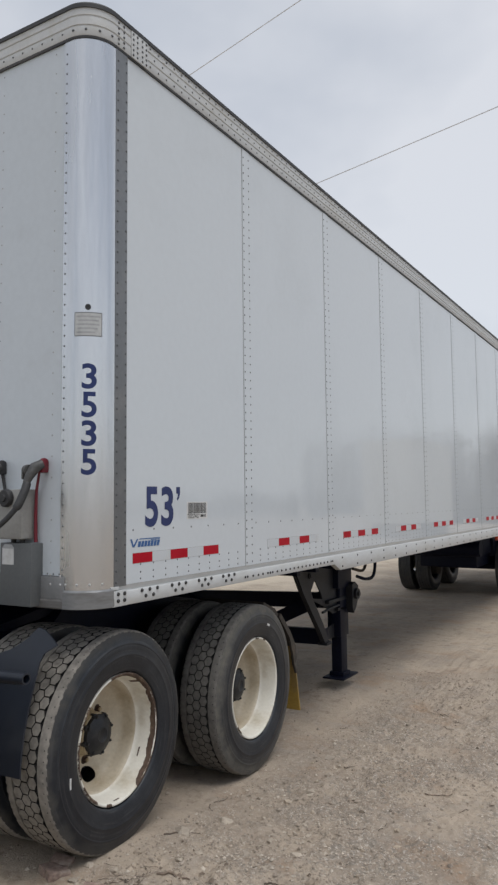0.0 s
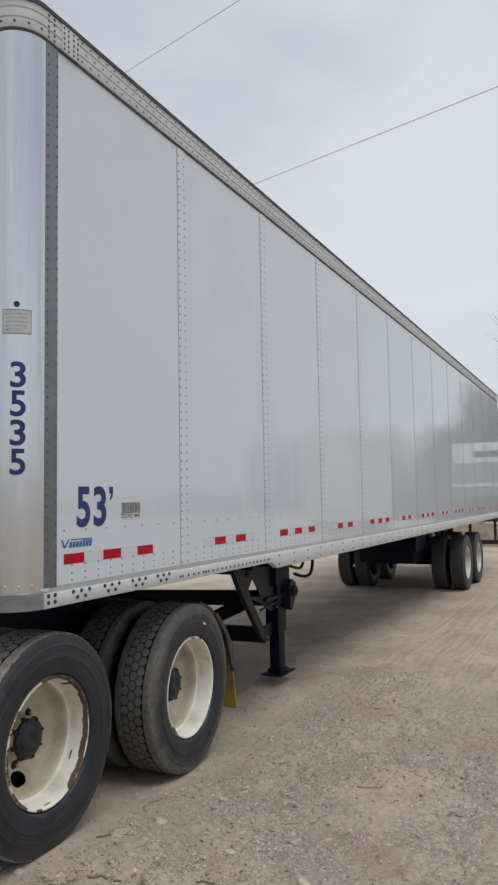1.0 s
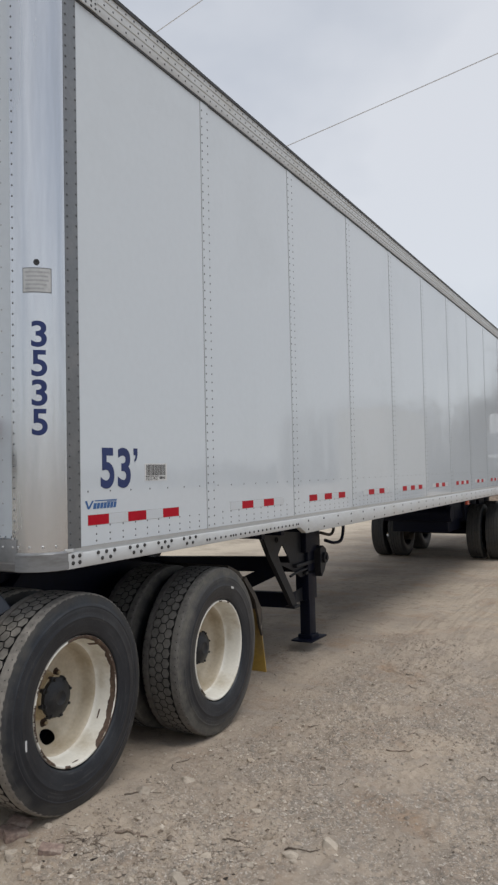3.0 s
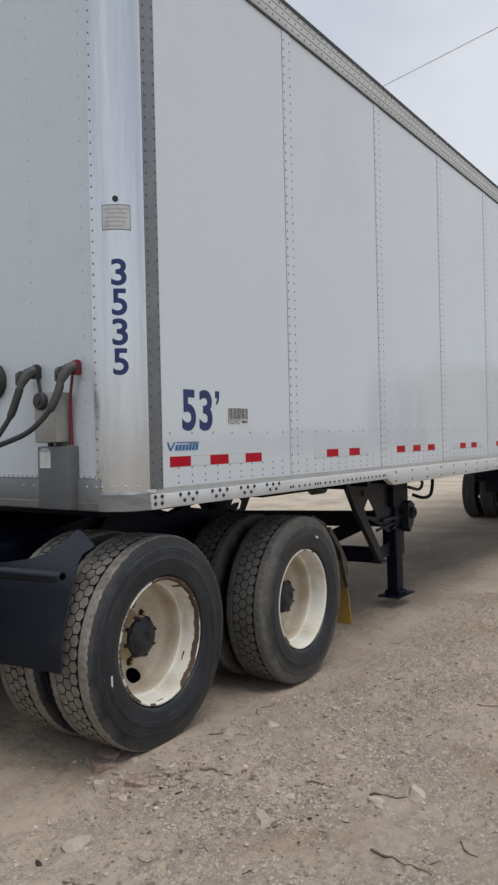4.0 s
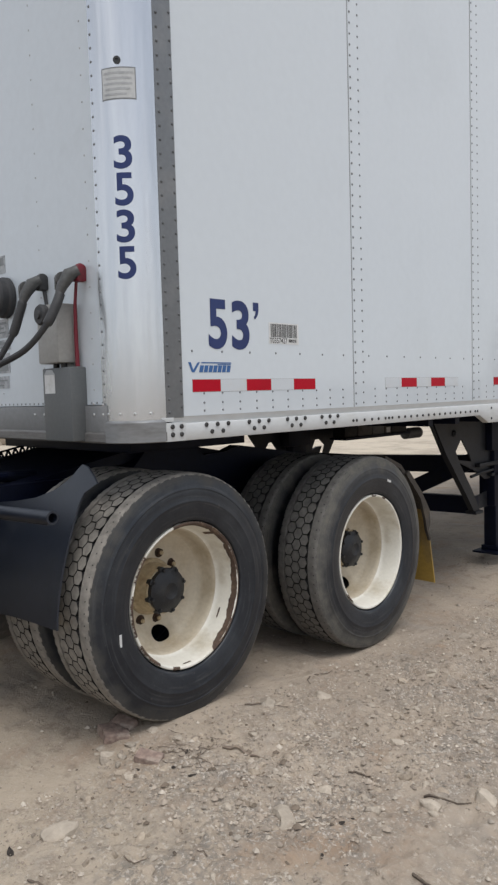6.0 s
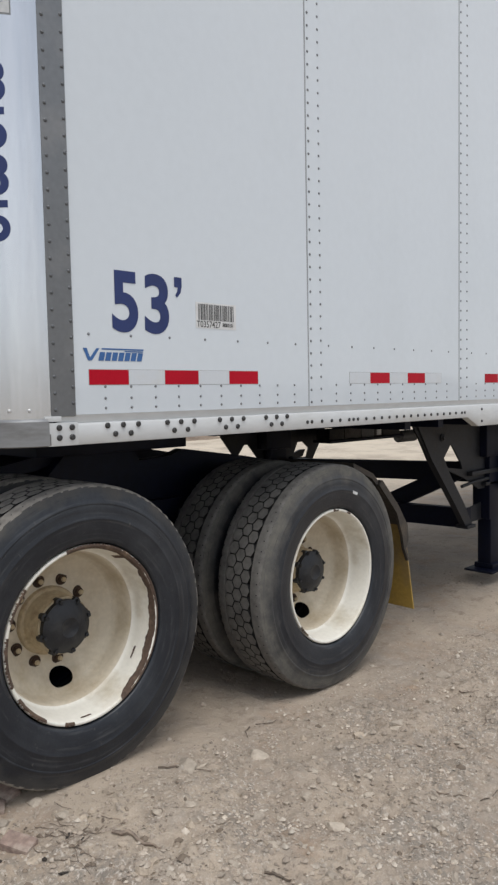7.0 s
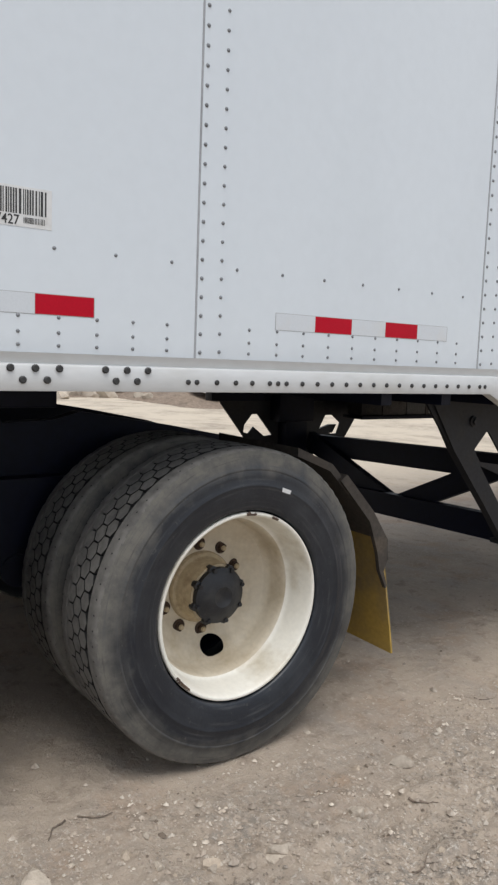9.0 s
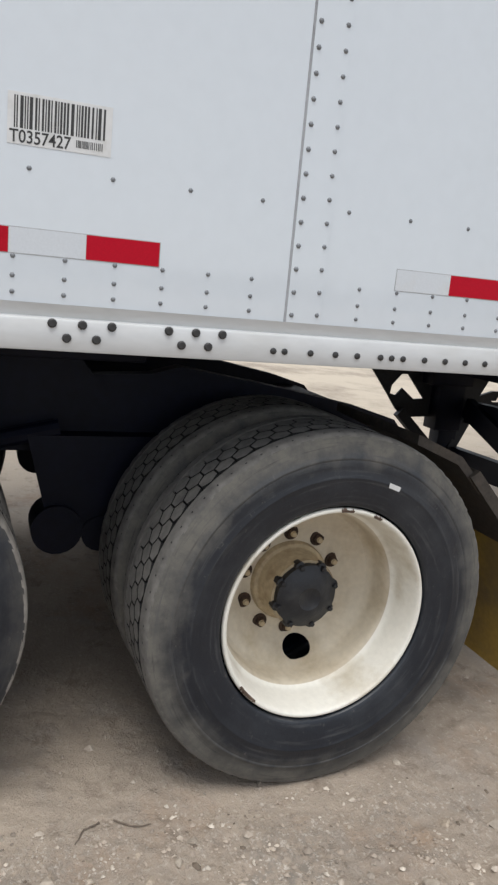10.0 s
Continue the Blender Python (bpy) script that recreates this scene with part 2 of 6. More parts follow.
def dirt_material():
    """Dry packed dirt: tan and grey patches, gravel specks, darker damp streaks."""
    m = bpy.data.materials.new("dry_packed_dirt")
    m.use_nodes = True
    n, l = m.node_tree.nodes, m.node_tree.links
    b = n["Principled BSDF"]
    b.inputs["Roughness"].default_value = 0.95
    b.inputs["Specular IOR Level"].default_value = 0.2
    co = n.new("ShaderNodeTexCoord")

    def noise_at(scale, detail, rough=0.6):
        t = n.new("ShaderNodeTexNoise")
        t.inputs["Scale"].default_value, t.inputs["Detail"].default_value, t.inputs["Roughness"].default_value = scale, detail, rough
        l.new(co.outputs["Object"], t.inputs[0])
        return t.outputs[0]

    def mixed(fac, a, c, lo, hi):
        r = n.new("ShaderNodeMapRange")
        r.inputs["From Min"].default_value, r.inputs["From Max"].default_value = lo, hi
        l.new(fac, r.inputs[0])
        x = n.new("ShaderNodeMix")
        x.data_type = "RGBA"
        l.new(r.outputs[0], x.inputs["Factor"])
        for key, v in (("A", a), ("B", c)):
            if isinstance(v, tuple):
                x.inputs[key].default_value = (*v, 1)
            else:
                l.new(v, x.inputs[key])
        return x.outputs["Result"]

    patches = mixed(noise_at(0.9, 5), (0.488, 0.403, 0.317), (0.348, 0.288, 0.231), 0.38, 0.62)
    patches = mixed(noise_at(0.12, 4), patches, (0.552, 0.462, 0.354), 0.45, 0.68)
    grey = mixed(noise_at(3.5, 6, 0.7), patches, (0.358, 0.314, 0.269), 0.5, 0.75)
    grey = mixed(noise_at(1.7, 6, 0.7), grey, (0.383, 0.276, 0.193), 0.52, 0.70)
    grey = mixed(noise_at(9, 5, 0.7), grey, (0.261, 0.209, 0.162), 0.54, 0.72)
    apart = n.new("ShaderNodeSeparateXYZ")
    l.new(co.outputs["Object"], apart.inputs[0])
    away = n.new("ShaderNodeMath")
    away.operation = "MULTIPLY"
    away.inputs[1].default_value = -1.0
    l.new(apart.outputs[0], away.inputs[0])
    # Dirt past the trailer is paler: its brighter light is put into the colour.
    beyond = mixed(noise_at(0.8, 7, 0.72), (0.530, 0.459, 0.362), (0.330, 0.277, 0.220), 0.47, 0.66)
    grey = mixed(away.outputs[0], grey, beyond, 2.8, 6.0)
    stony = mixed(noise_at(30, 4, 0.75), grey, (0.281, 0.247, 0.208), 0.44, 0.60)
    stony = mixed(noise_at(70, 3, 0.7), stony, (0.621, 0.559, 0.486), 0.54, 0.66)
    stony = mixed(noise_at(52, 4, 0.75), stony, (0.185, 0.150, 0.122), 0.57, 0.70)
    dusty = mixed(noise_at(60, 4, 0.7), grey, (0.525, 0.456, 0.371), 0.54, 0.75)
    dark = mixed(noise_at(2.1, 5, 0.65), dusty, stony, 0.41, 0.55)
    dark = mixed(apart.outputs[0], dusty, dark, -0.15, 0.25)
    dark = mixed(apart.outputs[1], dark, dusty, 2.6, 5.0)
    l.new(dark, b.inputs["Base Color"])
    bp = n.new("ShaderNodeBump")
    bp.inputs["Strength"].default_value, bp.inputs["Distance"].default_value = 0.8, 0.016
    l.new(noise_at(60, 5, 0.75), bp.inputs["Height"])
    l.new(bp.outputs[0], b.inputs["Normal"])
    return m


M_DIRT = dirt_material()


def sidewall_material(name, r0, r1, dust):
    """Black tyre rubber with road dust caked on towards the shoulder, scuffs and streaks."""
    m = bpy.data.materials.new(name)
    m.use_nodes = True
    n, l = m.node_tree.nodes, m.node_tree.links
    b = n["Principled BSDF"]
    co = n.new("ShaderNodeTexCoord")
    flat = n.new("ShaderNodeVectorMath")
    flat.operation = "MULTIPLY"
    flat.inputs[1].default_value = (0, 1, 1)
    l.new(co.outputs["Object"], flat.inputs[0])
    rad = n.new("ShaderNodeVectorMath")
    rad.operation = "LENGTH"
    l.new(flat.outputs[0], rad.inputs[0])

    def noise_at(scale, detail, rough=0.6):
        t = n.new("ShaderNodeTexNoise")
        t.inputs["Scale"].default_value, t.inputs["Detail"].default_value, t.inputs["Roughness"].default_value = scale, detail, rough
        l.new(co.outputs["Object"], t.inputs[0])
        return t.outputs[0]

    def ranged(value, lo, hi, a=0.0, c=1.0):
        r = n.new("ShaderNodeMapRange")
        for key, v in (("From Min", lo), ("From Max", hi), ("To Min", a), ("To Max", c)):
            r.inputs[key].default_value = v
        l.new(value, r.inputs[0])
        return r.outputs[0]

    def calc(op, a, c):
        k = n.new("ShaderNodeMath")
        k.operation = op
        for q, v in enumerate((a, c)):
            if isinstance(v, float):
                k.inputs[q].default_value = v
            else:
                l.new(v, k.inputs[q])
        return k.outputs[0]

    def mixed(fac, a, c):
        x = n.new("ShaderNodeMix")
        x.data_type = "RGBA"
        l.new(fac, x.inputs["Factor"])
        for key, v in (("A", a), ("B", c)):
            if isinstance(v, tuple):
                x.inputs[key].default_value = (*v, 1)
            else:
                l.new(v, x.inputs[key])
        return x.outputs["Result"]

    shifted = calc("ADD", rad.outputs["Value"], ranged(noise_at(7, 6, 0.65), 0.3, 0.7, -0.035, 0.035))
    band = ranged(shifted, r0, r1)
    blotch = calc("MULTIPLY", band, ranged(noise_at(22, 5, 0.7), 0.3, 0.6, 0.45, 1.0))
    thin = ranged(noise_at(5, 6, 0.7), 0.45, 0.72, 0.0, 0.6)
    base = mixed(thin, (0.0085, 0.0115, 0.0175), (0.036, 0.041, 0.048))
    base = mixed(blotch, base, dust)
    apart = n.new("ShaderNodeSeparateXYZ")
    l.new(co.outputs["Object"], apart.inputs[0])
    turn = calc("ARCTAN2", apart.outputs[1], apart.outputs[2])
    ring = n.new("ShaderNodeCombineXYZ")
    l.new(calc("MULTIPLY", rad.outputs["Value"], 70.0), ring.inputs[0])
    l.new(calc("MULTIPLY", turn, 1.6), ring.inputs[1])
    arcs = n.new("ShaderNodeTexNoise")
    arcs.inputs["Scale"].default_value, arcs.inputs["Detail"].default_value, arcs.inputs["Roughness"].default_value = 1.0, 5, 0.65
    l.new(ring.outputs[0], arcs.inputs[0])
    base = mixed(ranged(arcs.outputs[0], 0.54, 0.72, 0.0, 0.75), base, (0.062, 0.064, 0.067))
    base = mixed(ranged(arcs.outputs[0], 0.44, 0.30, 0.0, 0.6), base, (0.006, 0.0075, 0.011))
    scuff = ranged(noise_at(38, 4, 0.8), 0.63, 0.74, 0.0, 0.5)
    base = mixed(scuff, base, (0.13, 0.12, 0.105))
    l.new(base, b.inputs["Base Color"])
    l.new(ranged(blotch, 0.0, 1.0, 0.42, 0.9), b.inputs["Roughness"])
    bp = n.new("ShaderNodeBump")
    bp.inputs["Strength"].default_value, bp.inputs["Distance"].default_value = 0.15, 0.005
    l.new(noise_at(70, 4, 0.7), bp.inputs["Height"])
    l.new(bp.outputs[0], b.inputs["Normal"])
    return m


M_TYRE = sidewall_material("black_tyre_rubber", 0.458, 0.520, (0.078, 0.073, 0.064))
M_TYRE_DUSTY = sidewall_material("dusty_tyre_rubber", 0.415, 0.485, (0.135, 0.127, 0.110))


# ---- mesh helpers ----
class Shape:
    """Collects vertices and faces of one mesh."""

    def __init__(self):
        self.v, self.f, self.mi = [], [], []

    def add(self, verts, faces, mi=0):
        k = len(self.v)
        self.v.extend(tuple(p) for p in verts)
        self.f.extend(tuple(k + i for i in f) for f in faces)
        self.mi.extend([mi] * len(faces))
        return self

    def box(self, x0, x1, y0, y1, z0, z1, bev=0.0, mi=0):
        if bev <= 0:
            v = [(x, y, z) for x in (x0, x1) for y in (y0, y1) for z in (z0, z1)]
            return self.add(v, [(0, 1, 3, 2), (4, 6, 7, 5), (0, 4, 5, 1), (2, 3, 7, 6), (0, 2, 6, 4), (1, 5, 7, 3)], mi)
        bm = bmesh.new()
        bmesh.ops.create_cube(bm, size=1.0, matrix=Matrix.Translation(((x0 + x1) / 2, (y0 + y1) / 2, (z0 + z1) / 2)) @ Matrix.Diagonal((x1 - x0, y1 - y0, z1 - z0, 1)))
        bmesh.ops.bevel(bm, geom=bm.edges[:], offset=bev, segments=2, affect="EDGES", profile=0.6)
        return self.take(bm, mi)

    def take(self, bm, mi=0):
        bm.verts.index_update()
        self.add([v.co[:] for v in bm.verts], [[v.index for v in f.verts] for f in bm.faces], mi)
        bm.free()
        return self

    def prism(self, poly, axis, a, b, mi=0):
        """A polygon, in the plane across the axis, drawn out from a to b."""
        def at(p, s):
            return {"x": (s, p[0], p[1]), "y": (p[0], s, p[1]), "z": (p[0], p[1], s)}[axis]
        n = len(poly)
        v = [at(p, a) for p in poly] + [at(p, b) for p in poly]
        return self.add(v, [tuple(range(n))[::-1], tuple(range(n, 2 * n))] + [(i, (i + 1) % n, n + (i + 1) % n, n + i) for i in range(n)], mi)

    def lathe(self, profile, seg=64, mi=0, closed=False, at=(0, 0, 0), shape=None):
        """A profile of (u along x, radius) turned round the x axis."""
        n, v, f = len(profile), [], []
        for s in range(seg):
            a = 2 * math.pi * s / seg
            for u, r in profile:
                v.append((at[0] + u, at[1] + r * math.cos(a), at[2] + r * math.sin(a)))
        for s in range(seg):
            t = (s + 1) % seg
            for i in range(n - 1 + closed):
                j = (i + 1) % n
                f.append((s * n + i, s * n + j, t * n + j, t * n + i))
        return self.add(v, f, mi)

    def tube(self, pts, r, seg=10, mi=0, caps=True):
        """A round bar along points; r is one radius or one for each point."""
        pts = [Vector(p) for p in pts]
        rs = [r] * len(pts) if isinstance(r, (int, float)) else list(r)
        v, f = [], []
        side = None
        for i, p in enumerate(pts):
            d = (pts[min(i + 1, len(pts) - 1)] - pts[max(i - 1, 0)]).normalized()
            if side is None:
                side = d.orthogonal().normalized()
            side = (side - d * side.dot(d)).normalized()
            up = d.cross(side)
            for k in range(seg):
                a = 2 * math.pi * k / seg
                v.append(p + rs[i] * (math.cos(a) * side + math.sin(a) * up))
        for i in range(len(pts) - 1):
            for k in range(seg):
                q = (k + 1) % seg
                f.append((i * seg + k, i * seg + q, (i + 1) * seg + q, (i + 1) * seg + k))
        if caps:
            f.append(tuple(range(seg))[::-1])
            f.append(tuple(range((len(pts) - 1) * seg, len(pts) * seg)))
        return self.add(v, f, mi)

    def sweep(self, path, profile, mi=0, caps=True):
        """A closed profile of (outward, z) carried along a path of (x, y, nx, ny)."""
        n, v, f = len(profile), [], []
        for x, y, nx, ny in path:
            for o, z in profile:
                v.append((x + o * nx, y + o * ny, z))
        for i in range(len(path) - 1):
            for k in range(n):
                q = (k + 1) % n
                f.append((i * n + k, (i + 1) * n + k, (i + 1) * n + q, i * n + q))
        if caps:
            f.append(tuple(range(n)))
            f.append(tuple(range((len(path) - 1) * n, len(path) * n))[::-1])
        return self.add(v, f, mi)

    def beam(self, a, b, w, h, up=(0, 0, 1), mi=0):
        """A square bar from a to b, w wide and h high."""
        a, b = Vector(a), Vector(b)
        d = (b - a).normalized()
        s = d.cross(Vector(up)).normalized()
        t = s.cross(d)
        v = [p + i * w / 2 * s + j * h / 2 * t for p in (a, b) for i, j in ((-1, -1), (1, -1), (1, 1), (-1, 1))]
        return self.add(v, [(3, 2, 1, 0), (4, 5, 6, 7), (0, 1, 5, 4), (1, 2, 6, 5), (2, 3, 7, 6), (3, 0, 4, 7)], mi)

    def mesh(self, name, mats, smooth=35):
        me = bpy.data.meshes.new(name)
        me.from_pydata(self.v, [], self.f)
        for m in mats if isinstance(mats, (list, tuple)) else [mats]:
            me.materials.append(m)
        me.polygons.foreach_set("material_index", self.mi)
        if smooth:
            me.polygons.foreach_set("use_smooth", [True] * len(self.f))
            me.set_sharp_from_angle(angle=radians(smooth))
        bm = bmesh.new()
        bm.from_mesh(me)
        bmesh.ops.recalc_face_normals(bm, faces=bm.faces[:])
        bm.to_mesh(me)
        bm.free()
        me.update()
        return me


def root(name, loc, label, category, group="", kind=""):
    ob = new(name)
    ob.empty_display_size = 0.2
    ob.location = loc
    return tagged(ob, label, category, group, kind)


def part(name, shape, mats, parent, label="", at=None, kind="", smooth=35):
    """One mesh object under a thing or a part. Without at, its points are in the world; with at, round that place."""
    me = shape if isinstance(shape, bpy.types.Mesh) else shape.mesh(name, mats, smooth)
    ob = new(name, me)
    base = Vector((0, 0, 0))
    p = parent
    while p is not None:
        base += p.location
        p = p.parent
    ob.location = (Vector(at) if at is not None else Vector((0, 0, 0))) - base
    ob.parent = parent
    return tagged(ob, label, kind=kind)


def thing(name, shape, mats, label, category, at=(0, 0, 0), rot=(0, 0, 0), group="", kind="", smooth=35):
    me = shape if isinstance(shape, bpy.types.Mesh) else shape.mesh(name, mats, smooth)
    ob = new(name, me)
    ob.matrix_world = pose(*at, *rot)
    return tagged(ob, label, category, group, kind)


NOISE = [np.random.RandomState(100 + k).uniform(-1, 1, (256, 256)) for k in range(14)]


def wobble(x, y, seed=0):
    """Smooth value noise over arrays, about -1 to 1."""
    table = NOISE[seed]
    xi, yi = np.floor(x).astype(int), np.floor(y).astype(int)
    fx, fy = x - xi, y - yi
    fx, fy = fx * fx * (3 - 2 * fx), fy * fy * (3 - 2 * fy)
    a, b = table[xi % 256, yi % 256], table[(xi + 1) % 256, yi % 256]
    c, d = table[xi % 256, (yi + 1) % 256], table[(xi + 1) % 256, (yi + 1) % 256]
    return (a * (1 - fx) + b * fx) * (1 - fy) + (c * (1 - fx) + d * fx) * fy


# ---- ground ----
WHEELS = [(-0.38, 0.162), (-2.21, 0.162), (-0.38, 1.44), (-2.21, 1.44), (-0.38, 11.6), (-2.21, 11.6), (-0.38, 12.87), (-2.21, 12.87)]


def ground_height(x, y):
    """The lie of the yard: a slight fall to the rear, hollows, clods; pressed flat under the tyres."""
    x, y = np.asarray(x, float), np.asarray(y, float)
    h = -0.040 - 0.030 * np.clip((y - 0.3) / 1.1, 0, 1) - 0.062 * np.clip((y - 4) / 6, 0, 1)
    h = h + 0.042 * np.exp(-((y - 0.12) / 0.42) ** 2) * np.clip((0.55 - x) / 0.6, 0, 1) * np.clip((x + 3.1) / 0.5, 0, 1)
    far = np.clip((np.hypot(x, y - 3) - 14) / 30, 0, 1)
    open_dirt = 0.35 + 0.65 * np.clip((x + 0.1) / 0.5, 0, 1)
    rough = 0.016 * wobble(x * 0.9, y * 0.9, 1) + 0.012 * wobble(x * 2.7, y * 2.7, 2)
    clods = 0.017 * wobble(x * 8, y * 8, 3) + 0.016 * np.abs(wobble(x * 17, y * 17, 4)) + 0.013 * np.maximum(0, wobble(x * 34, y * 34, 5)) + 0.006 * wobble(x * 60, y * 60, 10)
    rough = rough + clods * open_dirt
    calm = np.ones_like(h)
    for wx, wy in WHEELS:
        calm = np.minimum(calm, np.clip((np.hypot((x - wx) / 0.42, (y - wy) / 0.3) - 0.7) / 0.6, 0.0, 1))
    return h + rough * calm + far * (0.25 * wobble(x * 0.06, y * 0.06, 6) + 0.1 * wobble(x * 0.2, y * 0.2, 7))


def spread(lo, hi, step, reach, growth):
    mid = list(np.arange(lo, hi, step))
    out, s, a, b = [], step, lo, mid[-1]
    left, right = [], []
    while b < reach:
        s *= growth
        a, b = a - s, b + s
        left.append(a)
        right.append(b)
    return np.array(left[::-1] + mid + right)


gx, gy = spread(-0.6, 2.0, 0.012, 2500, 1.09), spread(-1.5, 3.4, 0.012, 2500, 1.09)
GX, GY = np.meshgrid(gx, gy, indexing="ij")
GZ = ground_height(GX, GY)
nx_, ny_ = len(gx), len(gy)
g_me = bpy.data.meshes.new("ground")
idx = np.arange(nx_ * ny_).reshape(nx_, ny_)
quads = np.stack([idx[:-1, :-1], idx[1:, :-1], idx[1:, 1:], idx[:-1, 1:]], -1).reshape(-1, 4)
g_me.from_pydata(np.stack([GX, GY, GZ], -1).reshape(-1, 3), [], quads)
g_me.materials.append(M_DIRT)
g_me.polygons.foreach_set("use_smooth", [True] * len(quads))
g_me.update()
tagged(new("ground", g_me), "dry tan packed dirt yard with loose gravel", "ground", kind="structure")


def gz(x, y):
    return float(ground_height(x, y))


# ---- wheels ----
def slim(s, k=0.94, r0=0.31):
    """Draws a tyre's outer radii in towards its bead."""
    out = []
    for x, y, z in s.v:
        r = math.hypot(y, z)
        f = (r0 + (r - r0) * k) / r if r > r0 else 1.0
        out.append((x, y * f, z * f))
    s.v = out
    return s


def tyre_shape():
    """A truck tyre's body: dark sidewalls with a dusty outer band."""
    inner = [(0.098, 0.3085), (0.114, 0.3085), (0.1215, 0.312), (0.1232, 0.314), (0.126, 0.322), (0.1285, 0.332), (0.1310, 0.343), (0.1340, 0.358), (0.1365, 0.375), (0.1380, 0.392), (0.1388, 0.394), (0.1388, 0.398), (0.1380, 0.400), (0.1375, 0.425), (0.1368, 0.438), (0.1355, 0.446)]
    outer = [(0.1355, 0.446), (0.1366, 0.448), (0.1366, 0.453), (0.1345, 0.456), (0.1315, 0.470), (0.1290, 0.480), (0.1265, 0.489), (0.1225, 0.502), (0.119, 0.511)]
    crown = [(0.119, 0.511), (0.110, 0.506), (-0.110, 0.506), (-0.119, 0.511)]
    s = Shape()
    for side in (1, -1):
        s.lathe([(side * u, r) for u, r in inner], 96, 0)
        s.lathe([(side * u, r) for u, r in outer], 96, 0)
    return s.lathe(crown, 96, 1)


def tread_shape():
    """Honeycomb blocks in three rows between smooth shoulder ribs with small sipes."""
    s = Shape()
    n, w1, w2, r0, r1 = 58, 0.0150, 0.0290, 0.504, 0.5205
    step = 2 * math.pi / n
    for row, u0 in enumerate((-0.044, 0.0, 0.044)):
        for i in range(n):
            a0 = (i + 0.5 * (row % 2)) * step
            ring = [(w1, 0.5), (w2, 0.0), (w1, -0.5), (-w1, -0.5), (-w2, 0.0), (-w1, 0.5)]
            v = []
            for r, k in ((r0, 0.945), (r1, 0.895)):
                for du, da in ring:
                    a = a0 + da * step * k
                    v.append((u0 + du * k, r * math.cos(a), r * math.sin(a)))
            s.add(v, [(6, 7, 8, 9, 10, 11)])
            # Groove walls and floor are near-black: the groove's shade sits in the colour.
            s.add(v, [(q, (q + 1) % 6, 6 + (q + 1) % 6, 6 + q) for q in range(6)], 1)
    for side in (-1, 1):
        k0 = len(s.v)
        prof = ((0.0735, 0.504), (0.0745, 0.5200), (0.098, 0.5190), (0.108, 0.5182), (0.116, 0.5148), (0.1195, 0.5105), (0.121, 0.505))
        s.lathe([(side * u, r) for u, r in prof], 240)
        chip = random.Random(31 + side)
        for k in range(240):
            worn = chip.choice((0.0, 0.0, 0.001, 0.0022, 0.004)) if k % 3 else 0.0
            for j in (3, 4, 5):
                u, yy, zz = s.v[k0 + len(prof) * k + j]
                f = 1 - worn * (0.5, 1.0, 0.6)[j - 3] / 0.51
                s.v[k0 + len(prof) * k + j] = (u - side * worn * 0.6, yy * f, zz * f)
        # Sipes are flat dark quads on the rib, with no depth cut.
        for i in range(72):
            a0, da = 2 * math.pi * i / 72, 0.0048
            u = 0.1075 * side
            s.add([(u + dx * side, r * math.cos(a), r * math.sin(a)) for dx, r, a in ((-0.003, 0.5189, a0 - da), (0.0025, 0.5186, a0 - da), (0.0025, 0.5186, a0 + da), (-0.003, 0.5189, a0 + da))], [(0, 1, 2, 3)], 1)
    return s


def rib_shape():
    """A worn trailer tyre's crown: five smooth ribs."""
    s = Shape()
    for u in (-0.094, -0.047, 0.0, 0.047, 0.094):
        s.lathe([(u - 0.0205, 0.506), (u - 0.0195, 0.5185), (u + 0.0195, 0.5185), (u + 0.0205, 0.506)], 72)
    for side in (-1, 1):
        s.lathe([(side * 0.112, 0.5185), (side * 0.119, 0.512), (side * 0.121, 0.505)], 72)
    return s


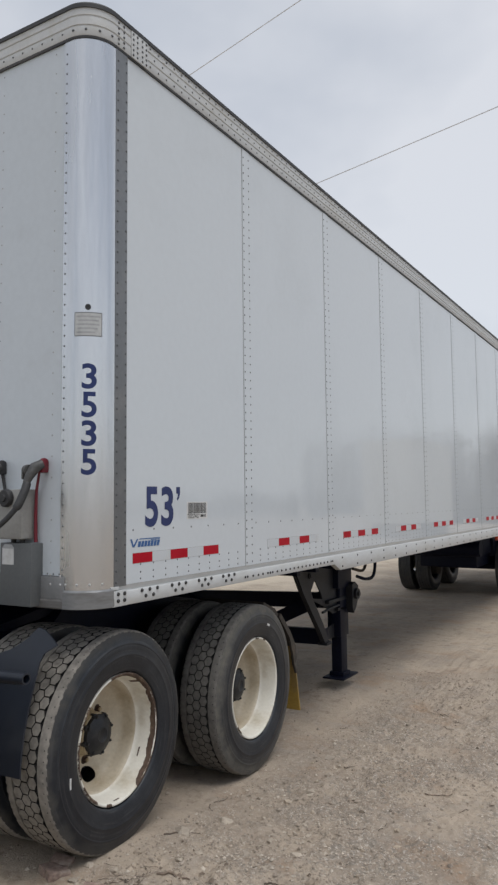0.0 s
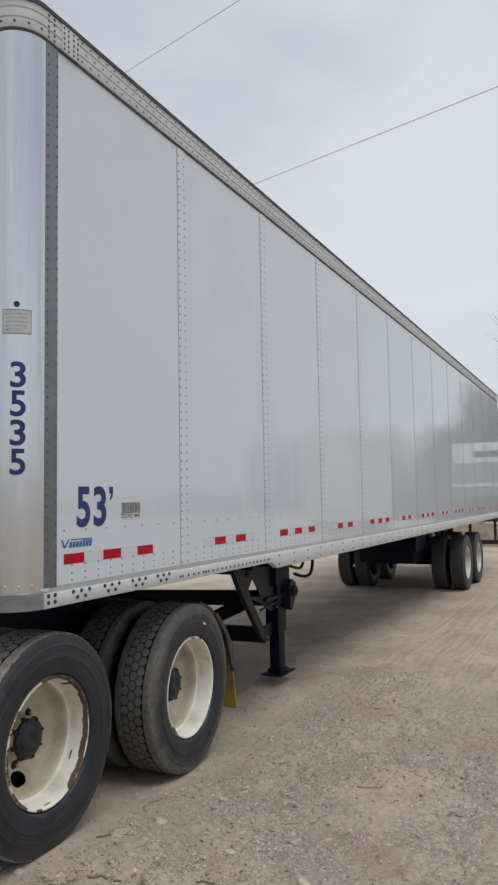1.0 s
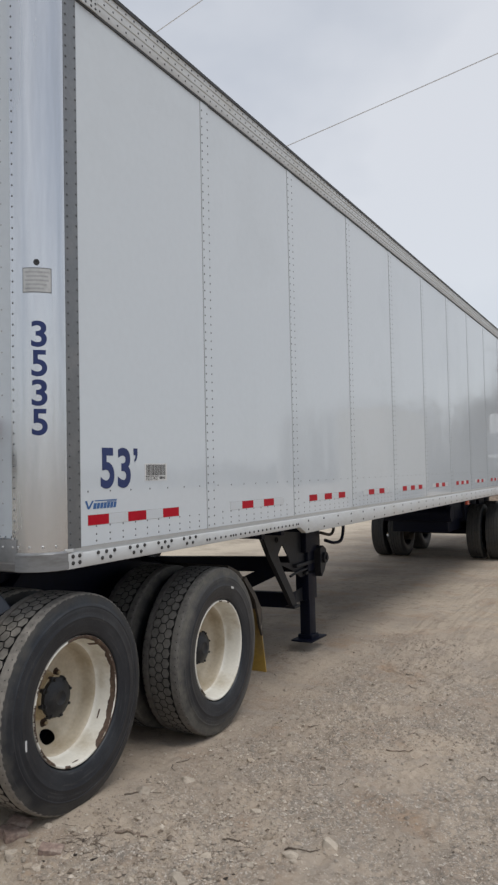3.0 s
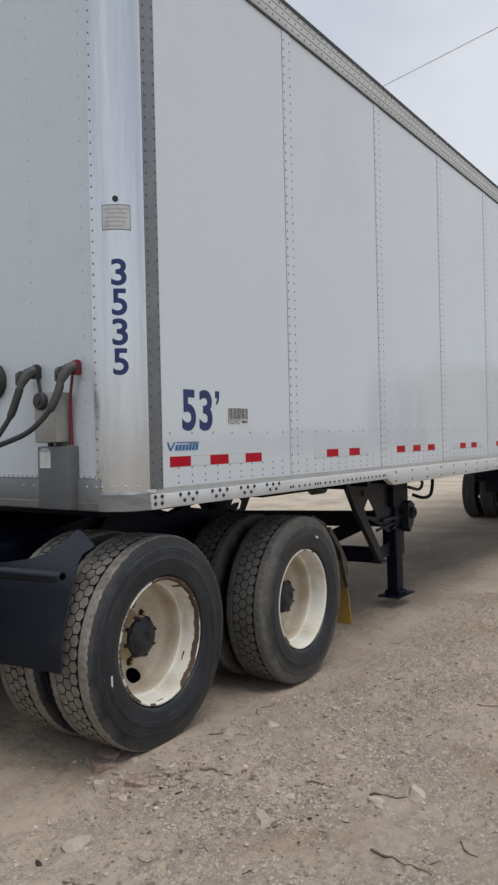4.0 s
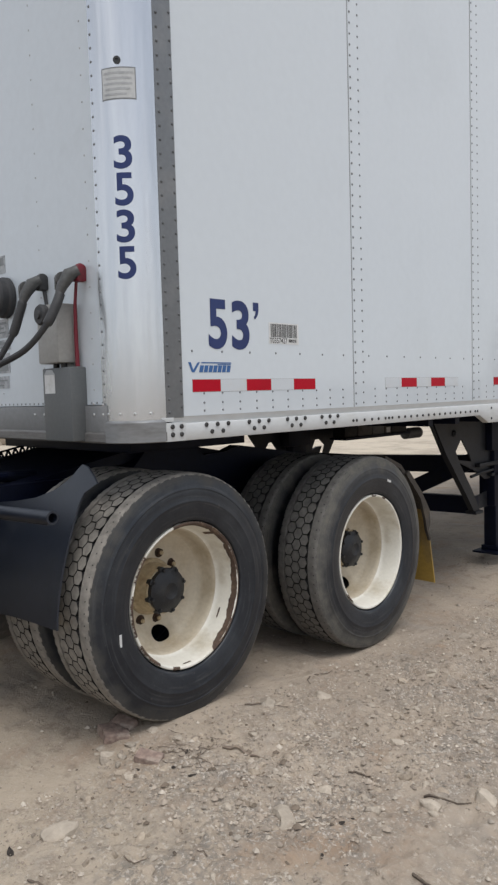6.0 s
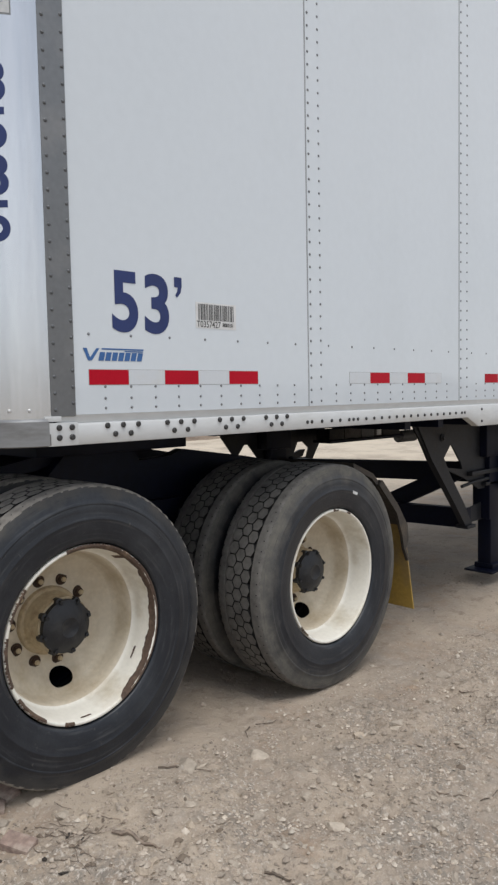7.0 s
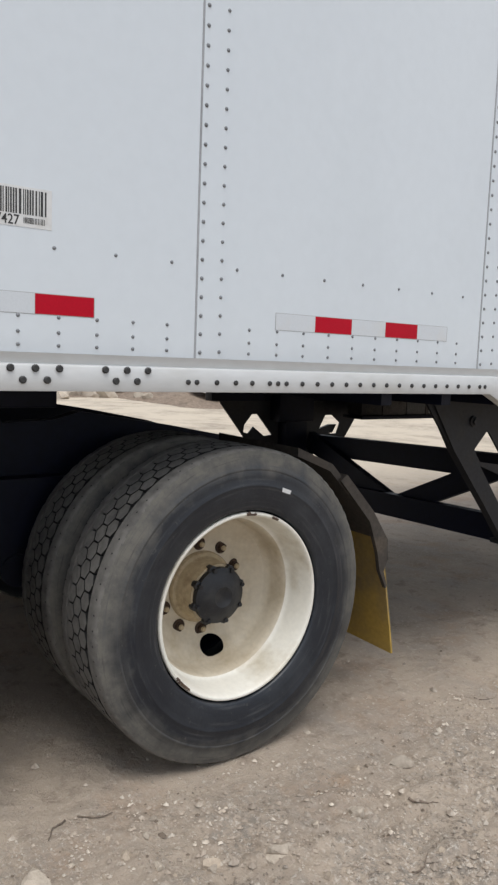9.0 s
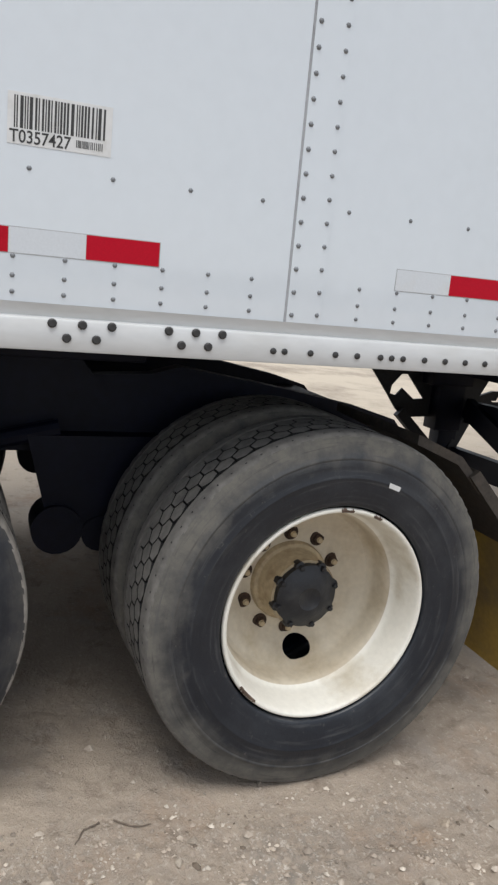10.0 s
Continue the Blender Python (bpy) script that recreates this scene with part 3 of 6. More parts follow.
def rim_shape(inset, holes, hand_r=0.034):
    """A dished steel wheel: flange, drop-centre barrel and, at inset, a disc with round hand holes."""
    s = Shape()
    s.lathe([(0.100, 0.300), (0.108, 0.3065), (0.114, 0.3065), (0.1185, 0.304), (0.1200, 0.300), (0.1190, 0.296), (0.1150, 0.2925), (0.108, 0.2900), (0.085, 0.2855), (0.060, 0.2815), (0.036, 0.2785), (0.024, 0.2765), (0.016, 0.2725), (0.010, 0.2665)], 96)
    # Faces from here take the tanner colour: dust plus some painted shade.
    k0 = len(s.f)
    s.lathe([(0.010, 0.2665), (0.004, 0.2625), (-0.004, 0.2600), (-0.020, 0.2580), (-0.040, 0.2568), (inset + 0.080, 0.2560), (inset + 0.070, 0.2550), (inset + 0.060, 0.251), (inset + 0.050, 0.242)], 96)
    s.lathe([(-0.116, 0.306), (-0.108, 0.288), (-0.06, 0.276), (-0.03, 0.262), (inset + 0.03, 0.258)], 64)
    bm = bmesh.new()
    loops = [[(0.242, 2 * math.pi * k / 96) for k in range(96)], [(0.118, 2 * math.pi * k / 48) for k in range(48)]]
    edges = []

    def loop(points):
        vs = [bm.verts.new((inset, y, z)) for y, z in points]
        edges.extend(bm.edges.new((vs[k], vs[(k + 1) % len(vs)])) for k in range(len(vs)))
    for ring in loops:
        loop([(r * math.cos(a), r * math.sin(a)) for r, a in ring])
    for h in holes:
        cy, cz = 0.2 * math.cos(h), (0.2 if hand_r < 0.036 else 0.212) * math.sin(h)
        loop([(cy + 1.12 * hand_r * math.cos(2 * math.pi * k / 20), cz + 0.86 * hand_r * math.sin(2 * math.pi * k / 20)) for k in range(20)])
    bmesh.ops.triangle_fill(bm, edges=edges, use_beauty=True)
    bmesh.ops.subdivide_edges(bm, edges=bm.edges[:], cuts=2, use_grid_fill=True)
    bmesh.ops.triangulate(bm, faces=bm.faces[:])
    for v in bm.verts:
        r = math.hypot(v.co.y, v.co.z)
        v.co.x += 0.050 * min(1.0, max(0.0, (r - 0.166) / 0.076))
    s.take(bm)
    for k in range(k0, len(s.f)):
        s.mi[k] = 1
    s.lathe([(inset, 0.118), (inset + 0.006, 0.112), (inset + 0.006, 0.10)], 48, 1)
    return s


def hub_shape(face):
    """A domed hub cap with a stepped rim."""
    s = Shape()
    s.lathe([(face - 0.10, 0.0), (face - 0.10, 0.082), (face - 0.040, 0.082), (face - 0.037, 0.093), (face - 0.016, 0.093), (face - 0.012, 0.084), (face - 0.004, 0.072), (face + 0.004, 0.050), (face + 0.006, 0.034), (face + 0.003, 0.030), (face + 0.003, 0.0)], 40)
    return s


def hub_nut_shape():
    """One small nut on the hub cap's rim, with its stud."""
    return Shape().lathe([(-0.030, 0.015), (-0.006, 0.015), (-0.004, 0.008), (0.009, 0.007), (0.010, 0.0)], 8)


INSET = -0.132
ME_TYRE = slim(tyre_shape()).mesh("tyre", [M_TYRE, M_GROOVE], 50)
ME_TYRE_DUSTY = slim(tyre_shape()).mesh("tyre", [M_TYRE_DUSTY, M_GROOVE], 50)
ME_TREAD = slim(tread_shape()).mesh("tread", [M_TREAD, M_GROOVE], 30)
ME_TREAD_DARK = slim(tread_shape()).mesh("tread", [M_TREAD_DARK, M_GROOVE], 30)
ME_RIB = slim(rib_shape()).mesh("tread", M_TYRE, 30)
ME_RIM = slim(rim_shape(INSET, (radians(-83),), 0.040), 0.955, 0.24).mesh("wheel", [M_RIM, M_DISC], 40)
# Inner rims in black: the dark behind the hand holes is in the colour.
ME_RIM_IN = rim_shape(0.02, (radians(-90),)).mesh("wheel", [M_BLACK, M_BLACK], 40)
ME_RIM_WHITE = rim_shape(INSET, (radians(-90), radians(90))).mesh("wheel", [M_WHITERIM, M_WHITERIM], 40)
ME_HUB = hub_shape(0.006).mesh("hub_cap", M_HUB, 40)
ME_HUB_NUT = hub_nut_shape().mesh("hub_nut", M_HUB, 40)
flange = Shape().lathe([(INSET - 0.01, 0.124), (INSET + 0.014, 0.1215), (INSET + 0.018, 0.118), (INSET + 0.018, 0.108), (INSET + 0.024, 0.104), (-0.03, 0.101), (-0.03, 0.0)], 48)
ME_FLANGE = flange.mesh("hub_flange", M_TAN, 40)
# Each lug recess is a proud dark disc; its shade is in the colour.
pit = Shape().lathe([(INSET + 0.001, 0.0235), (INSET + 0.004, 0.0225), (INSET + 0.004, 0.0)], 16)
pit.lathe([(INSET, 0.0145), (INSET + 0.016, 0.0145), (INSET + 0.018, 0.010)], 6)
pit.lathe([(INSET + 0.018, 0.010), (INSET + 0.026, 0.0075), (INSET + 0.026, 0.0)], 8, 1)
ME_LUG = pit.mesh("lug_nut", [M_PIT, M_TAN], 40)


def wheel(parent, x, y, z, mirror, outer, rim_mesh, roll=0.0, label="", tread=ME_TREAD, tyre=ME_TYRE, phase=0.5, size=1.0, yaw=0.0):
    """One tyre on its rim; the outer one of a pair shows hub and nuts."""
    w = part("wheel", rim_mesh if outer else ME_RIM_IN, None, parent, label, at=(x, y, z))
    w.rotation_euler = (radians(roll), 0, radians(yaw) + (math.pi if mirror else 0))
    w.scale = (size, size, size)
    for name, me in [("tyre", tyre), ("tread", tread)] + ([("hub_cap", ME_HUB), ("hub_flange", ME_FLANGE)] if outer else []):
        o = new(name, me)
        o.parent = w
    if outer:
        for k in range(10):
            a = 2 * math.pi * (k + phase) / 10
            o = new("lug_nut", ME_LUG)
            o.location = (0, 0.150 * math.cos(a), 0.150 * math.sin(a))
            o.parent = w
        for k in range(8):
            a = 2 * math.pi * (k + 0.3) / 8
            o = new("hub_nut", ME_HUB_NUT)
            o.location = (-0.010, 0.091 * math.cos(a), 0.091 * math.sin(a))
            o.parent = w
    return w


# ---- trailer ----
W, FRONT, REAR, R = 2.59, -0.147, 15.95, 0.150
SEAM = 1.2192
Z_RAIL, Z_TOP = 1.245, 3.906
trailer = root("semi_trailer", (-1.295, 8.0, 0), "long white box semi-trailer with riveted side panels, coupled to a truck", "trailer")


def corner(a0=-90, a1=0, n=14):
    """The front corner's round, from the front wall to the side wall."""
    out = []
    for k in range(n + 1):
        a = radians(a0 + (a1 - a0) * k / n)
        out.append((-R + R * math.cos(a), FRONT + R + R * math.sin(a), math.cos(a), math.sin(a)))
    return out


FAR_CORNER = [(-W - x, y, -nx, ny) for x, y, nx, ny in corner()][::-1]
AROUND = [(-W, REAR, -1, 0), (-W, 0.03, -1, 0)] + FAR_CORNER + corner() + [(0, 0.03, 1, 0), (0, REAR, 1, 0)]

# Side wall panels, one to each bay, with a raised strip at every joint.
for k in range(13):
    y0, y1 = (0.098 if k == 0 else SEAM * k + 0.086), (SEAM * (k + 1) - 0.0050 if k < 12 else REAR - 0.07)
    part("side_panel", Shape().box(-0.04, 0.0, y0, y1, Z_RAIL, Z_TOP + 0.02), M_PANEL, trailer)
    part("side_panel", Shape().box(-W, -W + 0.04, y0, y1, Z_RAIL, Z_TOP + 0.02), M_PANEL, trailer)
    if k:
        ys = SEAM * k
        part("joint_strip", Shape().box(-0.04, 0.0025, ys, ys + 0.086, Z_RAIL, Z_TOP + 0.02), M_PANEL, trailer)
        part("seam", Shape().box(-0.04, 0.0012, ys - 0.0054, ys, Z_RAIL, Z_TOP + 0.02), M_SEAM, trailer, "dark sealed panel joint")
        part("joint_strip", Shape().box(-W - 0.0025, -W + 0.04, ys - 0.003, ys + 0.086, Z_RAIL, Z_TOP + 0.02), M_PANEL, trailer)
part("front_wall", Shape().box(-W + R, -R, FRONT + 0.002, FRONT + 0.05, 1.30, Z_TOP + 0.02), M_WALL, trailer, "white riveted front wall")
part("roof", Shape().box(-W + 0.03, -0.03, FRONT + 0.04, REAR - 0.03, 4.02, 4.045), M_RAIL, trailer)
part("floor", Shape().box(-W + 0.03, -0.03, 0.0, REAR - 0.03, 1.20, 1.25), M_BLACK, trailer)
part("corner_post", Shape().sweep([(-R - 0.03, FRONT, 0, -1)] + corner() + [(0, 0.02, 1, 0)], [(0.0, 1.235), (0.004, 1.235), (0.004, Z_TOP + 0.01), (0.0, Z_TOP + 0.01)]), M_POST, trailer, "rounded brushed aluminium corner post")
part("corner_post", Shape().sweep([(-W, 0.02, -1, 0)] + FAR_CORNER + [(-W + R + 0.03, FRONT, 0, -1)], [(0.0, 1.235), (0.004, 1.235), (0.004, Z_TOP + 0.01), (0.0, Z_TOP + 0.01)]), M_POST, trailer)
part("post_strip", Shape().box(-0.03, 0.006, 0.012, 0.098, Z_RAIL - 0.004, Z_TOP + 0.005, 0.001), M_STRIP, trailer, "dark grey riveted strip")
part("post_foot", Shape().box(-0.02, 0.007, -0.012, 0.046, 1.226, 1.243, 0.002), M_RAIL, trailer)

# Rails.
top_profile = [(-0.02, Z_TOP), (0.010, Z_TOP), (0.013, Z_TOP + 0.005), (0.013, Z_TOP + 0.043), (0.009, Z_TOP + 0.047), (0.009, Z_TOP + 0.052), (0.014, Z_TOP + 0.055), (0.014, Z_TOP + 0.093),
               (0.009, Z_TOP + 0.097), (0.009, Z_TOP + 0.102), (0.014, Z_TOP + 0.105), (0.014, Z_TOP + 0.140), (-0.02, Z_TOP + 0.140)]
part("top_rail", Shape().sweep(AROUND, top_profile), M_RAIL, trailer, "ribbed pale aluminium top rail")
# Dark strip that paints the shadow line under the top rail.
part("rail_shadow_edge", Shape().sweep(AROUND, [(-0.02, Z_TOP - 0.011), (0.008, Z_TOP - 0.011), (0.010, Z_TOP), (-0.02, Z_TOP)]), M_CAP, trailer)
part("roof_edge", Shape().sweep(AROUND, [(-0.05, Z_TOP + 0.140), (0.021, Z_TOP + 0.138), (0.023, Z_TOP + 0.156), (0.010, Z_TOP + 0.170), (-0.05, Z_TOP + 0.172)]), M_CAP, trailer, "charcoal roof edge trim")
part("rail_splice", Shape().box(0.010, 0.0185, 0.115, 0.245, Z_TOP - 0.004, Z_TOP + 0.138, 0.002), M_RAIL, trailer)
rail = Shape()
for y0, y1, z0, z1 in ((0.03, 2.51, 1.150, 1.150), (2.51, 2.625, 1.150, 1.098), (2.625, REAR - 0.02, 1.098, 1.098)):
    prof = lambda z: [(-0.03, z), (0.010, z), (0.012, z + 0.004), (0.012, 1.211), (0.009, 1.2155), (-0.006, 1.2185), (-0.005, 1.232), (0.004, 1.2455)]
    v = [(o, y0, z) for o, z in prof(z0)] + [(o, y1, z) for o, z in prof(z1)]
    rail.add(v, [(k, (k + 1) % 8, 8 + (k + 1) % 8, 8 + k) for k in range(8)])
rail.add([(o, 0.03, z) for o, z in prof(1.150)], [tuple(range(8))])
part("side_rail", rail, M_RAIL, trailer, "pale aluminium lower side rail with rows of bolts")
part("side_rail", Shape().box(-W - 0.012, -W + 0.03, 0.03, REAR - 0.02, 1.10, 1.247), M_RAIL, trailer)
part("rail_end", Shape().box(-0.02, 0.013, -0.004, 0.10, 1.150, 1.222, 0.0015), M_RAIL, trailer)
part("front_rail", Shape().box(-W + R, -R - 0.002, FRONT - 0.010, FRONT + 0.03, 1.194, 1.297, 0.002), M_GREYRAIL, trailer, "dark grey front sill rail")
part("bumper_rail", Shape().sweep(FAR_CORNER + corner(), [(-0.03, 1.150), (0.010, 1.150), (0.016, 1.156), (0.016, 1.186), (0.004, 1.200), (-0.03, 1.200)]), M_LIP, trailer, "scuffed grey front lower rail")
part("corner_shoe", Shape().sweep(corner(-90, -2), [(-0.02, 1.153), (0.0185, 1.153), (0.0185, 1.228), (0.006, 1.236), (-0.02, 1.236)]), M_SHOE, trailer)

# Rear frame, doors and guard.
rear = Shape().box(-W - 0.006, 0.006, REAR - 0.07, REAR, 3.80, 4.05, 0.004)
rear.box(-0.09, 0.006, REAR - 0.07, REAR, 1.09, 3.80, 0.004).box(-W - 0.006, -W + 0.09, REAR - 0.07, REAR, 1.09, 3.80, 0.004).box(-W + 0.09, -0.09, REAR - 0.07, REAR, 1.09, 1.24, 0.004)
part("rear_frame", rear, M_GREYRAIL, trailer)
for x0 in (-W + 0.09, -W / 2 + 0.004):
    part("rear_door", Shape().box(x0, x0 + W / 2 - 0.094, REAR - 0.05, REAR - 0.01, 1.24, 3.80, 0.003), M_WALL, trailer)
guard = Shape().box(-W + 0.1, -0.06, REAR - 0.14, REAR - 0.04, 0.44, 0.54, 0.006)
for x in (-0.16, -0.75, -W + 0.75, -W + 0.16):
    guard.beam((x, REAR - 0.09, 0.52), (x, REAR - 0.05, 1.11), 0.07, 0.06, up=(1, 0, 0))
part("rear_guard", guard, M_BRACKET, trailer, "dark steel rear underride guard")

# Crossmembers and coupler plate under the floor.
for k in range(44):
    y = 2.0 + k * 0.31
    part("crossmember", Shape().box(-W + 0.05, -0.05, y, y + 0.05, 1.105, 1.20), M_BLACK, trailer)
part("coupler_plate", Shape().box(-W + 0.35, -0.10, -0.10, 1.95, 1.148, 1.20, 0.004), M_BLACK, trailer)
part("kingpin_plate", Shape().box(-1.85, -0.60, 0.27, 1.03, 1.062, 1.15, 0.006), M_BLACK, trailer)


# Rivets: joined domes, far too many to pick apart.
def dome(s, x, y, z, r, nx=1.0, ny=0.0, h=0.55, mi=0):
    """A small rivet head that faces (nx, ny)."""
    v = []
    for ring, k in ((1.0, 0.0), (0.72, h * 0.75)):
        for q in range(6):
            a = math.pi * q / 3
            du, dz = ring * r * math.cos(a), ring * r * math.sin(a)
            v.append((x + nx * k * r - ny * du, y + ny * k * r + nx * du, z + dz))
    v.append((x + nx * h * r, y + ny * h * r, z))
    s.add(v, [(q, (q + 1) % 6, 6 + (q + 1) % 6, 6 + q) for q in range(6)] + [(6 + q, 6 + (q + 1) % 6, 12) for q in range(6)], mi)


rivets = Shape()
for k in range(1, 13):
    for j in range(51):
        z = 1.262 + 0.0515 * j
        dome(rivets, 0.0025, SEAM * k + 0.012, z, 0.0064)
        dome(rivets, 0.0025, SEAM * k + 0.076, z + 0.004, 0.0060)
for k in range(13):
    y0, y1 = (0.213 if k == 0 else SEAM * k + 0.180), SEAM * (k + 1) - 0.03
    n = int((y1 - y0) / 0.1016) + 1
    for j in range(n):
        y = y0 + 0.1016 * j
        for z in (1.264, 1.296, 1.334):
            dome(rivets, 0.0, y, z, 0.0054)
    n = 7
    for j in range(n):
        dome(rivets, 0.0, (0.156 if k == 0 else SEAM * k + 0.130) + 0.1635 * j, 1.503, 0.0054)
for j in range(51):
    z = 1.262 + 0.0515 * j
    dome(rivets, 0.006, 0.027, z, 0.0066, mi=1)
    dome(rivets, 0.006, 0.090, z + 0.02, 0.0062, mi=1)
part("panel_rivets", rivets, [M_RIVET, M_DARKRIVET], trailer, kind="stuff", smooth=60)
rail_rivets = Shape()
for j in range(int((REAR - 0.3) / 0.07)):
    y = 0.27 + 0.07 * j
    for dz, o in ((0.023, 0.0), (0.075, 0.035), (0.122, 0.0)):
        dome(rail_rivets, 0.014, y + o, Z_TOP + dz, 0.0062)
for y in (0.02, 0.06, 0.128, 0.160, 0.200, 0.232):
    for dz in (0.012, 0.038, 0.066, 0.094, 0.122):
        dome(rail_rivets, 0.0145 if y < 0.11 else 0.0185, y, Z_TOP + dz, 0.0075)
for x, y, nx, ny in corner(-80, -10, 3):
    dome(rail_rivets, x + 0.014 * nx, y + 0.014 * ny, Z_TOP + 0.028, 0.0075, nx, ny)
for j in range(33):
    dome(rail_rivets, -0.19 - 0.07 * j, FRONT - 0.014, Z_TOP + 0.028, 0.0058, 0, -1)
part("top_rail_rivets", rail_rivets, M_DARKRIVET, trailer, kind="stuff", smooth=60)
front_rivets = Shape()
for j in range(51):
    dome(front_rivets, -0.166, FRONT - 0.004, 1.33 + 0.05 * j, 0.0058, 0, -1)
    if j % 2 == 0:
        for x in (-0.245, -0.62, -1.0, -1.3, -1.7, -2.05):
            dome(front_rivets, x, FRONT + 0.002, 1.36 + 0.05 * j, 0.0045, 0, -1, mi=1)
for j in range(60):
    dome(front_rivets, -0.19 - 0.038 * j, FRONT + 0.002, 1.308, 0.005, 0, -1)
part("front_wall_rivets", front_rivets, [M_RIVET, M_FADED], trailer, kind="stuff", smooth=60)
foot_rivets = Shape()
for a in (-88, -66, -44, -22):
    x, y, nx, ny = corner(a, a, 1)[0]
    dome(foot_rivets, x + 0.004 * nx, y + 0.004 * ny, 1.262, 0.0065, nx, ny)
for x, z in ((-0.172, 1.262), (-0.172, 1.30), (-0.235, 1.262), (-0.235, 1.305), (-0.62, 1.262), (-0.70, 1.262), (-1.05, 1.262), (-1.4, 1.262)):
    dome(foot_rivets, x, FRONT - 0.010, z, 0.0065, 0, -1)
part("bright_rivets", foot_rivets, M_BRIGHT, trailer, kind="stuff", smooth=60)

# Bolts along the lower rail.
bolt = Shape().lathe([(0, 0.0098), (0.003, 0.0098), (0.006, 0.007), (0.006, 0.0)], 10)
ME_BOLT = bolt.mesh("bolt", M_BOLT, 40)
small = Shape().lathe([(0, 0.0077), (0.003, 0.0077), (0.005, 0.005), (0.005, 0.0)], 8)
ME_BOLT_SMALL = small.mesh("bolt", M_BOLT, 40)
spots = [(y, z, 1) for y in (0.033, 0.078) for z in (1.207, 1.176)]
for g in (0.209, 0.454, 0.699, 0.944):
    spots += [(g + 0.061 * i, 1.207, 1) for i in range(3)] + [(g + 0.030 + 0.061 * i, 1.178, 1) for i in range(2)]
spots += [(y, 1.178, 0) for y in (1.191, 1.219, 1.285, 1.350, 1.408, 1.472, 1.503, 1.535)]
spots += [(1.597 + 0.0605 * i, 1.178, 0) for i in range(14)] + [(2.445, 1.178, 0), (2.475, 1.178, 0)]
spots += [(2.66 + 0.305 * i, z, 0) for i in range(42) for z in (1.192, 1.125)]
for y, z, big in spots:
    part("bolt", ME_BOLT if big else ME_BOLT_SMALL, None, trailer, at=(0.012 if y > 0.11 else 0.013, y, z))

# Reflective tape: three red blocks and two red blocks by turns.
for k in range(13):
    y0 = 0.153 if k == 0 else SEAM * k + (0.275 if k % 2 else 0.278)
    reds = 2 if k % 2 else 3
    run = 0.1524 * (2 * reds - 1 + 2 * (k % 2))
    part("tape_edge", Shape().box(0, 0.0005, y0 - 0.0018, y0 + run + 0.0018, 1.3382, 1.3908), M_FADED, trailer)
    if k % 2:
        part("silver_tape", Shape().box(0, 0.0008, y0, y0 + 0.1524, 1.340, 1.389), M_SILVER, trailer)
        y0 += 0.1524
    for j in range(reds):
        a = y0 + 0.3048 * j
        part("red_tape", Shape().box(0, 0.0010, a, a + 0.1524, 1.340, 1.389), M_RED, trailer)
        if j < reds - 1 or k % 2:
            part("silver_tape", Shape().box(0, 0.0008, a + 0.1534, a + 0.3038, 1.340, 1.389), M_SILVER, trailer)


# Lettering.
def letters(text, height, squeeze, bold):
    """Upright text as flat mesh data: points (u, v), faces."""
    cu = bpy.data.curves.new("text", "FONT")
    cu.body, cu.size, cu.offset, cu.resolution_u = text, 1.0, bold, 6
    tmp = new("text", cu)
    bpy.context.view_layer.update()
    me = bpy.data.meshes.new_from_object(tmp.evaluated_get(bpy.context.evaluated_depsgraph_get()))
    bpy.data.objects.remove(tmp)
    bpy.data.curves.remove(cu)
    pts = np.array([v.co[:2] for v in me.vertices])
    lo, hi = pts.min(0), pts.max(0)
    k = height / (hi[1] - lo[1])
    pts = (pts - lo) * (k * squeeze, k)
    faces = [tuple(p.vertices) for p in me.polygons]
    bpy.data.meshes.remove(me)
    return pts, faces


def side_text(name, text, y, z, height, width, mat, bold=0.0, lift=0.0012, fit_width=True):
    pts, faces = letters(text, height, 1.0, bold)
    if fit_width:
        pts = pts * (width / pts[:, 0].max(), 1)
    s = Shape().add([(lift, y + u, z + v) for u, v in pts], faces)
    return part(name, s, mat, trailer, smooth=0)


tagged(side_text("numeral", "5", 0.247, 1.513, 0.204, 0.105, M_BLUE, 0.028), "navy blue number 5")
tagged(side_text("numeral", "3", 0.378, 1.513, 0.206, 0.105, M_BLUE, 0.028), "navy blue number 3")
tick = [(0.0, 0.072), (0.034, 0.072), (0.034, 0.040), (0.028, 0.018), (0.012, 0.0), (0.004, 0.008), (0.013, 0.022), (0.016, 0.036), (0.0, 0.036)]
part("foot_mark", Shape().add([(0.0012, 0.508 + u, 1.645 + v) for u, v in tick], [(0, 1, 2, 7, 8), (2, 3, 6, 7), (3, 4, 5, 6)]), M_BLUE, trailer, smooth=0)
for j, ch in enumerate("3535"):
    pts, faces = letters(ch, 0.121, 1.0, 0.020)
    pts = pts * (0.068 / pts[:, 0].max(), 1)
    bm = bmesh.new()
    vs = [bm.verts.new((u, v, 0)) for u, v in pts]
    for f in faces:
        try:
            bm.faces.new([vs[i] for i in f])
        except ValueError:
            pass
    for cut in np.arange(0.008, 0.068, 0.008):
        bmesh.ops.bisect_plane(bm, geom=bm.verts[:] + bm.edges[:] + bm.faces[:], plane_co=(cut, 0, 0), plane_no=(1, 0, 0))
    z0 = 2.170 - 0.1345 * j
    for v in bm.verts:
        a = radians(-47) + (v.co.x - 0.034) / R
        v.co = (-R + (R + 0.0052) * math.cos(a), FRONT + R + (R + 0.0052) * math.sin(a), z0 + v.co.y)
    part("numeral", Shape().take(bm), M_BLUE, trailer, "navy blue number on the corner post", smooth=0)


